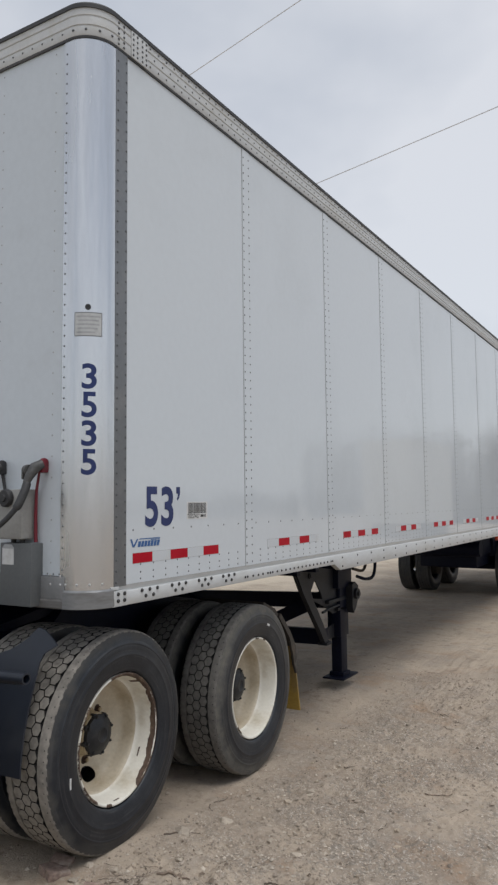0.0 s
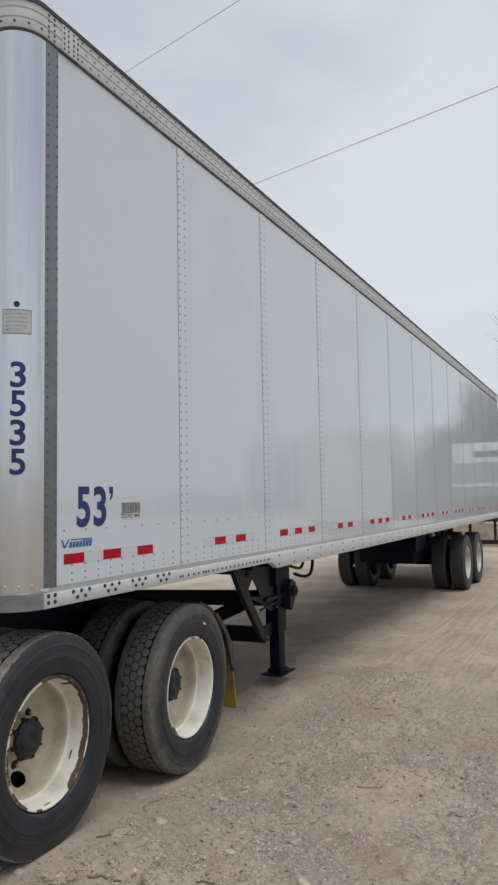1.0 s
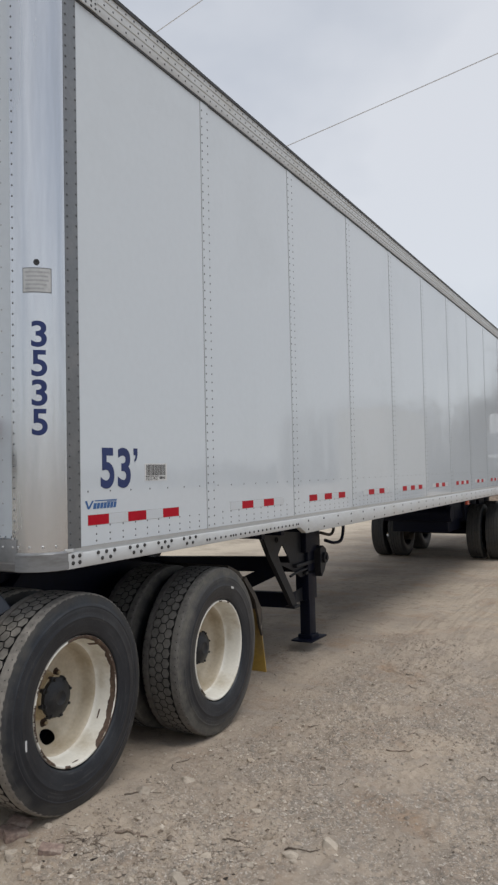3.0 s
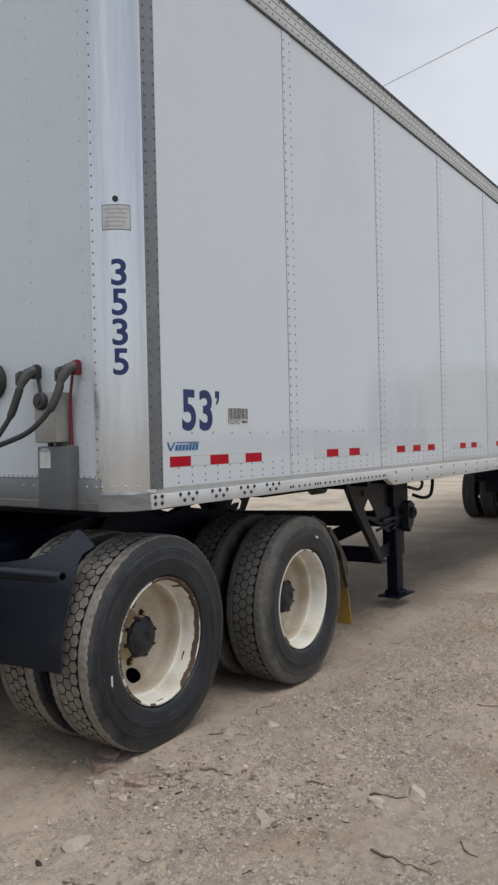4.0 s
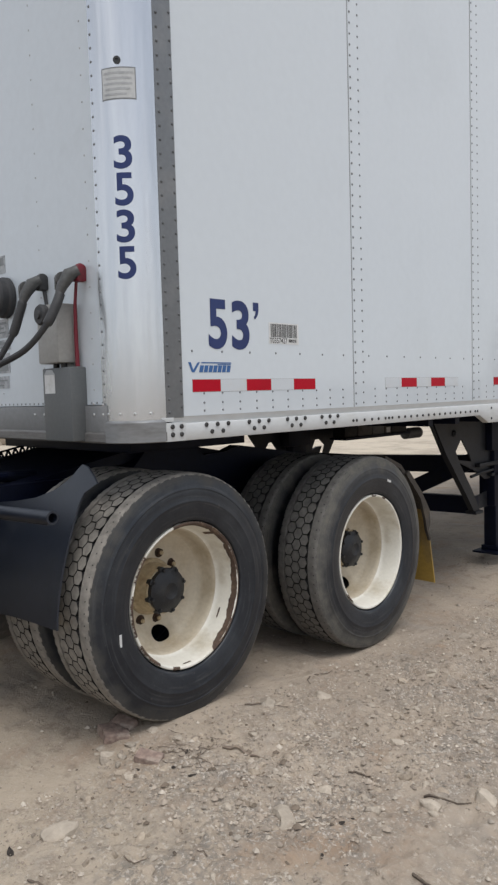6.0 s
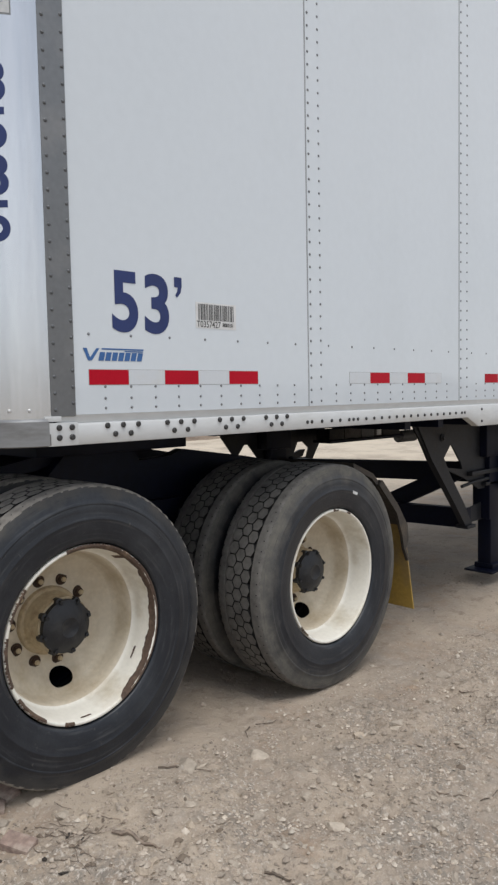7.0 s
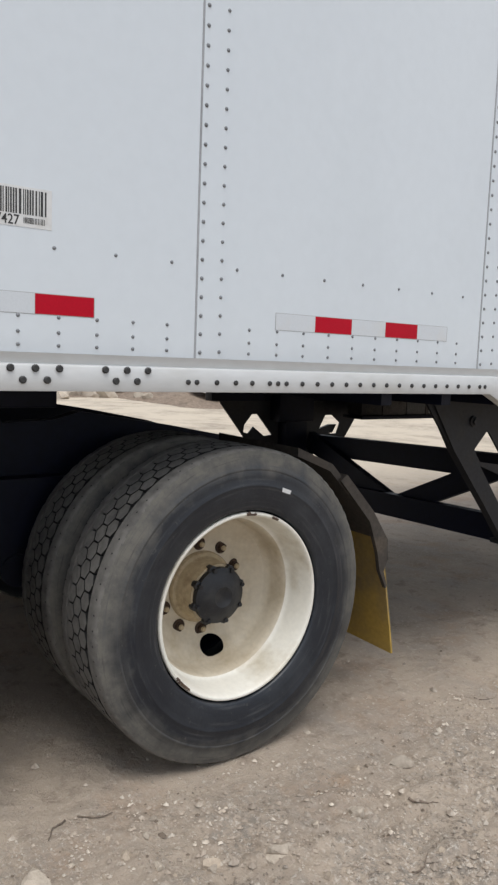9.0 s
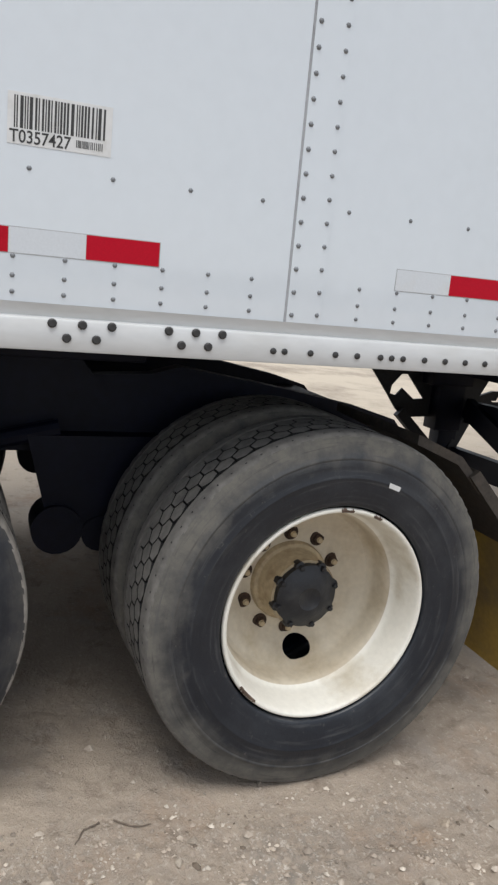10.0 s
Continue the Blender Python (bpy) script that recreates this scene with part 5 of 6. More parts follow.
for yk in (-0.27, -0.12, 0.02):
    strip.box(-1.715, -1.685, yk, yk + 0.035, low(yk) + 0.03, low(yk) + 0.07, 0.004)
part("lattice_strip", strip, M_BLACK, tractor, "black open lattice grip strip")
for xm in (-0.93, -1.79):
    part("mount_bracket", Shape().prism([(0.40, 0.94), (0.95, 0.94), (0.85, 1.06), (0.52, 1.06)], "x", xm, xm + 0.13), M_BLACK, tractor)
for x in (-0.80, -1.79):
    s = Shape().prism([(0.70, 0.80), (1.12, 0.80), (0.98, 0.48), (0.78, 0.48)], "x", x - 0.05, x + 0.05)
    s.tube([(x - 0.07, 0.80, 0.49), (x + 0.07, 0.80, 0.49)], 0.082, 20).tube([(x - 0.06, 0.94, 0.47), (x + 0.06, 0.94, 0.47)], 0.06, 16)
    part("suspension_hanger", s, M_BLACK, tractor)
    part("torque_rod", Shape().tube([(x + 0.02, 0.35, 0.72), (x + 0.02, 0.8, 0.82)], 0.03), M_BLACK, tractor)
for y, z in ((Y1, Z1), (Y2, Z2)):
    ax = Shape().tube([(-W + 0.33, y, z), (-1.6, y, z), (-1.45, y, z), (-1.15, y, z), (-1.0, y, z), (-0.33, y, z)], [0.075, 0.085, 0.2, 0.2, 0.085, 0.075], 20)
    part("axle", ax, M_BLACK, tractor)
    for x in (-0.64, -1.95):
        part("brake_drum", Shape().tube([(x - 0.11, y, z), (x + 0.11, y, z)], 0.205, 24), M_BRACKET, tractor)
wheel(tractor, OUT, Y1, Z1, False, True, ME_RIM, 0, "cream steel wheel with rusted, chipped rim", phase=0.85, size=SIZE1, yaw=YAW)
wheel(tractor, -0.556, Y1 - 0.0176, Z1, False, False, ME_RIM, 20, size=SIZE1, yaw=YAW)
wheel(tractor, OUT, Y2, Z2, False, True, ME_RIM, 3, "dusty cream steel wheel", tread=ME_TREAD_DARK, tyre=ME_TYRE_DUSTY, size=SIZE2, yaw=YAW)
wheel(tractor, -0.556, Y2 - 0.0176, Z2, False, False, ME_RIM, 50, tread=ME_TREAD_DARK, tyre=ME_TYRE_DUSTY, size=SIZE2, yaw=YAW)
for y, z, r, size in ((Y1, Z1, 40, SIZE1), (Y2, Z2, 75, SIZE2)):
    wheel(tractor, -W + 0.212, y, z, True, True, ME_RIM, r, "cream steel wheel", size=size, yaw=YAW)
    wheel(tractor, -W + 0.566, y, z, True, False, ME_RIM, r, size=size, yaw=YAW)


def turned(shape, y):
    """The shape swung with the wheel about its centre."""
    c, d = math.cos(radians(YAW)), math.sin(radians(YAW))
    shape.v = [(OUT + c * (p[0] - OUT) - d * (p[1] - y), y + d * (p[0] - OUT) + c * (p[1] - y), p[2]) for p in shape.v]
    return shape


def rim_rust(y, z, size, spans, seed):
    """Flaked patches of bare rusty steel inside the wheel's barrel, some over its lip."""
    rnd = random.Random(seed)
    s = Shape()
    us = [0.010, 0.016, 0.024, 0.036, 0.060, 0.085, 0.108, 0.115, 0.119, 0.1200]
    rs = [0.2665, 0.2725, 0.2765, 0.2785, 0.2815, 0.2855, 0.290, 0.2925, 0.297, 0.303]
    for a0, a1, u0, u1 in spans:
        n = max(8, int(2 * (a1 - a0)))
        ph = [rnd.uniform(0, 6.3) for _ in range(5)]
        k0 = len(s.v)
        for k in range(n + 1):
            d = 0.5 * k
            a = radians(a0 + (a1 - a0) * k / n)
            edge = min(1.0, 14.0 * min(k, n - k) / n) ** 0.5
            flake = 0.45 * math.sin(0.08 * d + ph[0]) + 0.3 * math.sin(0.23 * d + ph[1]) + 0.16 * math.sin(0.6 * d + ph[2]) + 0.09 * math.sin(1.4 * d + ph[3])
            depth = (u1 - u0) * (0.72 + 0.28 * flake) * edge
            for j in range(6):
                u = u1 - depth * j / 5
                r = 0.24 + 0.955 * (float(np.interp(u, us, rs)) - 0.24) - 0.0012
                s.v.append((OUT + size * u + 0.0018 * max(0.0, min(1.0, (u - 0.110) / 0.006)), y + size * r * math.cos(a), z + size * r * math.sin(a)))
        for k in range(n):
            for j in range(5):
                q = k0 + 6 * k + j
                s.f.append((q, q + 1, q + 7, q + 6))
                s.mi.append(0)
        if u1 >= 0.12:
            k1 = len(s.v)
            for k in range(n + 1):
                a = radians(a0 + (a1 - a0) * k / n)
                out = 0.0 if k in (0, n) else rnd.choice((0.7, 1.0, 1.0, 1.0) if a1 - a0 > 40 else (0.0, 0.3, 0.7, 1.0, 1.0))
                for u, r in ((0.1206, 0.3000), (0.1206 - 0.0012 * out, 0.3000 + 0.0040 * out), (0.1206 - 0.0042 * out, 0.3000 + 0.0075 * out)):
                    rr = 0.24 + 0.955 * (r - 0.24)
                    s.v.append((OUT + size * u + 0.0012, y + size * rr * math.cos(a), z + size * rr * math.sin(a)))
            for k in range(n):
                for j in range(2):
                    q = k1 + 3 * k + j
                    s.f.append((q, q + 1, q + 4, q + 3))
                    s.mi.append(0)
    return turned(s, y)


for k, span in enumerate([(-64, 40, 0.082, 0.1200), (36, 62, 0.092, 0.1200), (52, 57, 0.040, 0.1200), (60, 104, 0.098, 0.1200), (138, 160, 0.112, 0.1200), (168, 200, 0.110, 0.1200), (208, 236, 0.112, 0.1200), (250, 258, 0.112, 0.1200), (264, 273, 0.095, 0.104), (-36, -26, 0.042, 0.052)]):
    part("rust_patch", rim_rust(Y1, Z1, SIZE1, [span], 5 + k), M_RUST, tractor, "flaked brown rust on the wheel rim")
for k, span in enumerate([(64, 70, 0.117, 0.1200), (82, 90, 0.1175, 0.1200), (216, 230, 0.1178, 0.1200)]):
    part("rust_patch", rim_rust(Y2, Z2, SIZE2, [span], 30 + k), M_RUST, tractor)
part("tyre_patch", turned(Shape().box(-0.0695, -0.0660, Y1 - 0.379, Y1 - 0.368, Z1 - 0.112, Z1 - 0.064), Y1), M_STICKER, tractor)
part("tyre_patch", turned(Shape().add([(-0.0615, Y2 + y, Z2 + z) for y, z in ((0.128, 0.386), (0.165, 0.372), (0.160, 0.360), (0.126, 0.372))], [(0, 1, 2, 3)]), Y2), M_STICKER, tractor)

# Fender sheet before the front drive wheel, with its tube bracket.
sheet, cols, rows_ = Shape(), 26, 14
for i in range(cols + 1):
    u = i / cols
    top = float(np.interp(u, [0, 0.05, 0.09, 0.13, 0.2, 0.34, 0.55, 0.8, 1], [1.010, 1.045, 1.073, 1.07, 1.02, 0.968, 0.926, 0.90, 0.885]))
    foot = 0.492 - 0.05 * u
    for j in range(rows_ + 1):
        v = j / rows_
        z = foot + (top - foot) * v
        lean = max(0.0, (z - 0.49) / 0.56)
        x = -0.115 - 0.055 * lean - (0.715 - 0.09 * lean) * u
        x += 0.085 * max(0.0, 1 - u / 0.10) * max(0.0, min(1.0, (z - 0.965) / 0.05))
        y = -0.432 + 0.20 * lean ** 1.5 + 0.02 * math.sin(u * 3.0)
        sheet.v.append((x, y, z))
for i in range(cols):
    for j in range(rows_):
        a = i * (rows_ + 1) + j
        sheet.f.append((a, a + 1, a + rows_ + 2, a + rows_ + 1))
        sheet.mi.append(0)
k0 = len(sheet.v)
sheet.v += [(x, y + 0.008, z) for x, y, z in sheet.v[:k0]]
sheet.f += [tuple(k0 + q for q in f[::-1]) for f in list(sheet.f)]
sheet.mi += [0] * (len(sheet.f) - len(sheet.mi))
edge = [i * (rows_ + 1) for i in range(cols + 1)] + [cols * (rows_ + 1) + j for j in range(1, rows_ + 1)] + [i * (rows_ + 1) + rows_ for i in range(cols - 1, -1, -1)] + [j for j in range(rows_ - 1, 0, -1)]
for q in range(len(edge)):
    a, b = edge[q], edge[(q + 1) % len(edge)]
    sheet.f.append((a, b, k0 + b, k0 + a))
    sheet.mi.append(0)
part("fender", sheet, M_FENDER, tractor, "black plastic quarter fender sheet")
arm = Shape().lathe([(0.0, 0.024), (0.0, 0.017), (-0.05, 0.017), (-0.05, 0.0)], 20).lathe([(0.0, 0.024), (-0.75, 0.024)], 20)
part("fender_arm", arm, M_FENDER, tractor, "black steel tube bracket", at=(-0.045, -0.466, 0.916)).rotation_euler = (0, radians(-2.2), 0)
clamp = Shape().box(-0.81, -0.775, -0.498, -0.425, 0.845, 0.925, 0.008).box(-0.80, -0.785, -0.47, -0.44, 0.60, 0.86, 0.004)
part("fender_clamp", clamp, M_BLACK, tractor)
part("fender_seam", Shape().tube([(-0.13, -0.436, 0.882), (-0.78, -0.440, 0.856)], 0.007, 8), M_FENDER, tractor)

# Mud flap behind the second drive wheel.
hang = Shape().prism([(1.74, 0.95), (1.90, 0.885), (2.10, 0.68), (2.150, 0.60), (2.140, 0.585), (2.08, 0.67), (1.89, 0.86), (1.74, 0.92)], "x", -0.70, -0.175)
hang.prism([(1.96, 0.845), (2.10, 0.70), (2.185, 0.580), (2.192, 0.50), (2.172, 0.455), (2.194, 0.395), (2.188, 0.385), (2.150, 0.46), (2.135, 0.53), (2.085, 0.66), (1.93, 0.825)], "x", -0.178, -0.160)
hang.prism([(1.96, 0.845), (2.10, 0.70), (2.185, 0.580), (2.192, 0.50), (2.182, 0.50), (2.176, 0.577), (2.094, 0.694), (1.955, 0.838)], "x", -0.24, -0.179)
part("flap_bracket", hang, M_BRACKET, tractor, "bent dirty steel flap bracket")
fl, n = Shape(), 8
for i in range(n + 1):
    z = 0.62 - 0.515 * i / n
    y = 2.145 + 0.105 * (i / n) ** 0.9
    for x in (-0.70, -0.170):
        for d in (0.0, 0.008):
            fl.v.append((x, y + d, z))
for i in range(n):
    a = 4 * i
    for q in ((0, 2, 6, 4), (1, 5, 7, 3), (0, 4, 5, 1), (2, 3, 7, 6)):
        fl.f.append(tuple(a + t for t in q))
        fl.mi.append(0)
fl.f += [(0, 1, 3, 2), (4 * n, 4 * n + 2, 4 * n + 3, 4 * n + 1)]
fl.mi += [0, 0]
part("mud_flap", fl, M_YELLOW, tractor, "dusty yellow rubber mud flap")
part("flap_bracket", Shape().box(-2.42, -1.89, 2.19, 2.205, 0.50, 0.78), M_BRACKET, tractor)
part("mud_flap", Shape().box(-2.40, -1.90, 2.207, 2.215, 0.11, 0.56), M_YELLOW, tractor)

# Perforated deck plate and pipes between the rails, ahead of the coupling.
deck = Shape()
for i in range(14):
    for j in range(5):
        x, y = -0.82 - 0.075 * i, -0.62 - 0.10 * j - 0.05 * (i % 2)
        deck.beam((x - 0.038, y, 1.045 + 0.004 * i), (x, y + 0.05, 1.045 + 0.004 * i), 0.016, 0.022).beam((x, y + 0.05, 1.045 + 0.004 * i), (x + 0.038, y, 1.045 + 0.004 * i), 0.016, 0.022)
part("deck_plate", deck, M_BLACK, tractor, "black perforated deck plate")
part("brake_chamber", Shape().tube([(-0.92, -0.44, 0.33), (-0.92, -0.41, 0.33), (-0.92, -0.12, 0.33), (-0.92, -0.09, 0.33)], [0.05, 0.085, 0.085, 0.05], 24), M_CHAMBER, tractor, "dusty grey brake chamber")
for run, r in (([(-0.95, -1.2, 0.97), (-0.98, -0.5, 0.985), (-1.02, 0.0, 0.96)], 0.026), ([(-1.10, -1.2, 0.95), (-1.12, -0.4, 0.955), (-1.16, 0.1, 0.93)], 0.022), ([(-0.80, -0.9, 0.93), (-0.84, -0.45, 0.945), (-0.9, -0.15, 0.93)], 0.016), ([(-0.60, -1.5, 0.95), (-0.68, -0.7, 0.97), (-0.80, -0.45, 0.99), (-0.92, -0.2, 0.98)], 0.020), ([(-0.5, -1.4, 0.86), (-0.62, -0.7, 0.90), (-0.80, -0.5, 0.90)], 0.018)):
    part("chassis_pipe", Shape().tube(curve_through(run, 6), r), M_BLACK, tractor)


# Unseen box added ahead of the wheels to shade the ground under the truck.
part("tool_box", Shape().box(-1.95, -0.45, -2.5, -0.98, 0.16, 0.80, 0.05), M_GEAR, tractor, "unseen black box added under the chassis to block light")


# ---- stones, twigs, rubble ----
def rock_mesh(name, seed, mat, flat=0.6):
    rnd = random.Random(seed)
    bm = bmesh.new()
    bmesh.ops.create_icosphere(bm, subdivisions=2, radius=0.5)
    ax = [rnd.uniform(0.65, 1.15), rnd.uniform(0.55, 1.0), flat * rnd.uniform(0.7, 1.1)]
    cuts = [(Vector((rnd.gauss(0, 1), rnd.gauss(0, 1), rnd.gauss(0, 1))).normalized(), rnd.uniform(0.20, 0.38)) for _ in range(15)]
    for v in bm.verts:
        for nrm, d in cuts:
            over = v.co.dot(nrm) - d
            if over > 0:
                v.co -= nrm * over
        v.co += Vector((rnd.uniform(-1, 1), rnd.uniform(-1, 1), rnd.uniform(-1, 1))) * 0.012
        v.co = Vector((v.co.x * ax[0], v.co.y * ax[1], v.co.z * ax[2]))
    return Shape().take(bm).mesh(name, mat, 18)


ROCKS = [rock_mesh("stone", 20 + k, M_STONE, 0.8 if k % 3 else 0.55) for k in range(9)]
rnd = random.Random(11)


def stone(x, y, size, k, turn=None, label="pale grey limestone lump on the dirt", up=-0.03):
    ob = new("stone", ROCKS[k % 9])
    ob.matrix_world = pose(x, y, gz(x, y) + size * up, rnd.uniform(-12, 12), rnd.uniform(-12, 12), rnd.uniform(0, 360) if turn is None else turn) @ Matrix.Scale(size, 4)
    return tagged(ob, label, "stone", "stones on the ground")


for x, y, size, k, lab in ((0.07, 0.455, 0.13, 2, "flat pale stone slab on the dirt"), (0.175, 0.722, 0.115, 0, ""), (1.112, 0.41, 0.155, 1, "angular pale limestone rock beside a twig"), (-0.075, -0.048, 0.07, 4, ""),
                           (0.21, -0.64, 0.17, 7, ""), (0.66, 0.575, 0.10, 3, ""), (0.195, 1.945, 0.10, 2, ""), (0.37, 1.31, 0.09, 5, ""), (0.03, -0.03, 0.09, 0, ""), (0.34, 1.46, 0.07, 8, ""), (0.515, -0.19, 0.075, 6, ""),
                           (0.70, -0.13, 0.09, 2, ""), (0.51, 0.042, 0.055, 3, ""), (0.668, 0.128, 0.095, 4, ""), (0.811, 0.153, 0.06, 5, ""), (0.91, 0.364, 0.05, 1, ""), (1.002, 0.237, 0.10, 7, "flat pale broken stone in the dirt"), (0.811, 0.376, 0.075, 6, ""), (0.38, 1.292, 0.10, 3, ""), (1.042, 0.615, 0.07, 8, ""), (0.239, 0.19, 0.065, 0, ""), (0.466, 0.416, 0.065, 2, ""), (0.716, 0.203, 0.055, 4, ""), (0.677, -0.091, 0.15, 6, "flat pale broken stone in the dirt"), (0.343, 1.603, 0.10, 1, ""), (0.60, 0.35, 0.06, 3, ""), (0.28, 0.30, 0.055, 4, ""), (0.88, 0.10, 0.06, 5, ""), (-0.02, 0.62, 0.05, 1, ""), (0.12, -0.35, 0.06, 8, "")):
    stone(x, y, size, k, label=lab or "pale grey limestone lump on the dirt")
for _ in range(230):
    x, y = rnd.uniform(-0.1, 1.9), rnd.uniform(-1.2, 3.8)
    if x < 0.0 or float(wobble(np.array(x * 1.9), np.array(y * 1.9), 8)) < rnd.uniform(-0.9, 0.3):
        x, y = 0.62 + rnd.gauss(0, 0.22), 0.55 + rnd.gauss(0, 0.45)
    stone(x, y, rnd.choice((0.022, 0.024, 0.028, 0.030, 0.034, 0.04, 0.05)), rnd.randrange(9), label="small pale pebble on the dirt")
for _ in range(16):
    stone(-0.02 + rnd.gauss(0, 0.11), -0.20 + rnd.gauss(0, 0.10), rnd.choice((0.035, 0.045, 0.055, 0.07)), rnd.randrange(9), label="pale rubble lump by the tyre")
M_CLOD = material("dry_dirt_clod", (0.40, 0.33, 0.255), 0.95, grain=0.2, grain_scale=4, stain=(0.28, 0.23, 0.18), stain_scale=1.5, bump=0.7, bump_scale=9, per_object=0.2)
CLODS = [rock_mesh("dirt_clod", 60 + k, M_CLOD, 0.7) for k in range(5)]
for k in range(230):
    x, y = rnd.uniform(0.0, 1.5), rnd.uniform(-0.7, 1.9)
    if k >= 150:
        x, y = abs(0.35 + rnd.gauss(0, 0.3)), -0.1 + rnd.gauss(0, 0.3)
    size = rnd.choice((0.03, 0.035, 0.04, 0.05, 0.06, 0.08))
    ob = new("dirt_clod", CLODS[rnd.randrange(5)])
    ob.matrix_world = pose(x, y, gz(x, y) - size * 0.10, rnd.uniform(-15, 15), rnd.uniform(-15, 15), rnd.uniform(0, 360)) @ Matrix.Scale(size, 4)
    tagged(ob, "dry tan clod of dirt, half sunk", "clod", "dirt clods")
M_LITTER = material("dark_rotten_bark", (0.045, 0.036, 0.030), 0.95, grain=0.4, grain_scale=8, stain=(0.10, 0.08, 0.065), stain_scale=20, bump=0.6)
FLAKE = rock_mesh("bark_flake", 91, M_LITTER, 0.35)
for x, y, size in ((0.282, -0.154, 0.035), (0.838, -0.023, 0.038), (0.867, 0.083, 0.034), (0.85, 0.03, 0.02), (0.895, -0.182, 0.026), (0.968, -0.158, 0.022), (0.715, -0.367, 0.026), (0.18, -0.16, 0.04), (0.14, -0.06, 0.032), (0.21, -0.05, 0.028), (0.09, -0.25, 0.034), (0.178, -0.787, 0.06)):
    ob = new("bark_flake", FLAKE)
    ob.matrix_world = pose(x, y, gz(x, y), rnd.uniform(-10, 10), rnd.uniform(-10, 10), rnd.uniform(0, 360)) @ Matrix.Diagonal((1.6 * size, 0.7 * size, size, 1))
    tagged(ob, "small dark flake of rotten bark on the dirt", "bark", "bark flakes")
for x, y, size, turn in ((0.714, -0.09, 0.075, 50), (0.747, -0.12, 0.075, 54), (0.094, 0.49, 0.085, 80)):
    ob = new("stone", ROCKS[6])
    ob.matrix_world = pose(x, y, gz(x, y), 3, -4, turn) @ Matrix.Diagonal((1.5 * size, 0.38 * size, 0.34 * size, 1))
    tagged(ob, "long pale splinter of flat stone in the dirt", "stone", "stones on the ground")
brick = Shape().box(-0.05, 0.05, -0.03, 0.03, -0.025, 0.012, 0.006)
for x, y, t, tilt in ((-0.148, -0.175, 62, 6), (-0.20, -0.10, 15, 14), (0.075, -0.185, 30, 8), (-0.203, -0.16, 75, 10)):
    thing("brick_piece", brick, M_BRICK, "broken dusty brick piece lying by the tyre", "brick", (x, y, gz(x, y) + 0.015), (tilt, 8, t), "brick pieces")


def twig(pts, r, label="thin dead twig on the dirt"):
    rr = random.Random(int(1000 * abs(pts[0][0])) + 7)
    run = []
    for i in range(len(pts) - 1):
        for k in range(5):
            t = k / 5
            x = pts[i][0] + (pts[i + 1][0] - pts[i][0]) * t + rr.uniform(-0.35, 0.35) * r
            y = pts[i][1] + (pts[i + 1][1] - pts[i][1]) * t + rr.uniform(-0.35, 0.35) * r
            run.append((x, y, gz(x, y) + r * 0.6 + 0.001 + rr.uniform(0, 0.002)))
    x, y = pts[-1]
    run.append((x, y, gz(x, y) + r))
    rs = [r * (1 - 0.6 * i / len(run)) * rr.uniform(0.75, 1.25) for i in range(len(run))]
    thing("twig", Shape().tube(run, rs, 6), M_TWIG, label, "twig", group="twigs on the ground")


twig([(1.136, -0.083), (1.25, -0.10), (1.381, -0.123)], 0.0045, "dark dead stick on the dirt")
twig([(0.245, 0.03), (0.32, 0.07), (0.39, 0.112)], 0.0075, "dark dead stick on the dirt")
twig([(0.348, -0.821), (0.40, -0.80), (0.46, -0.765)], 0.004, "dark dead stick on the dirt")
twig([(0.655, 0.262), (0.69, 0.272), (0.735, 0.282)], 0.005)
twig([(0.957, 0.271), (1.03, 0.30), (1.086, 0.349)], 0.0042)
twig([(0.03, 0.36), (0.08, 0.42), (0.15, 0.50)], 0.004)
twig([(0.95, 1.62), (1.04, 1.66), (1.10, 1.66)], 0.004)
for _ in range(26):
    x, y, a, ln = rnd.uniform(-0.2, 1.9), rnd.uniform(-1.1, 3.6), rnd.uniform(0, 6.3), rnd.uniform(0.04, 0.11)
    twig([(x, y), (x + 0.5 * ln * math.cos(a), y + 0.5 * ln * math.sin(a)), (x + ln * math.cos(a + 0.3), y + ln * math.sin(a + 0.3))], rnd.uniform(0.0018, 0.0035))

for _ in range(22):
    x, y, a, ln = 0.15 + rnd.gauss(0, 0.075), -0.08 + rnd.gauss(0, 0.06), rnd.gauss(0.6, 0.7), rnd.uniform(0.03, 0.11)
    twig([(x, y), (x + 0.5 * ln * math.cos(a), y + 0.5 * ln * math.sin(a)), (x + ln * math.cos(a + 0.2), y + ln * math.sin(a + 0.2))], rnd.uniform(0.001, 0.002), "thin dead twig in a scatter of litter by the tyre")

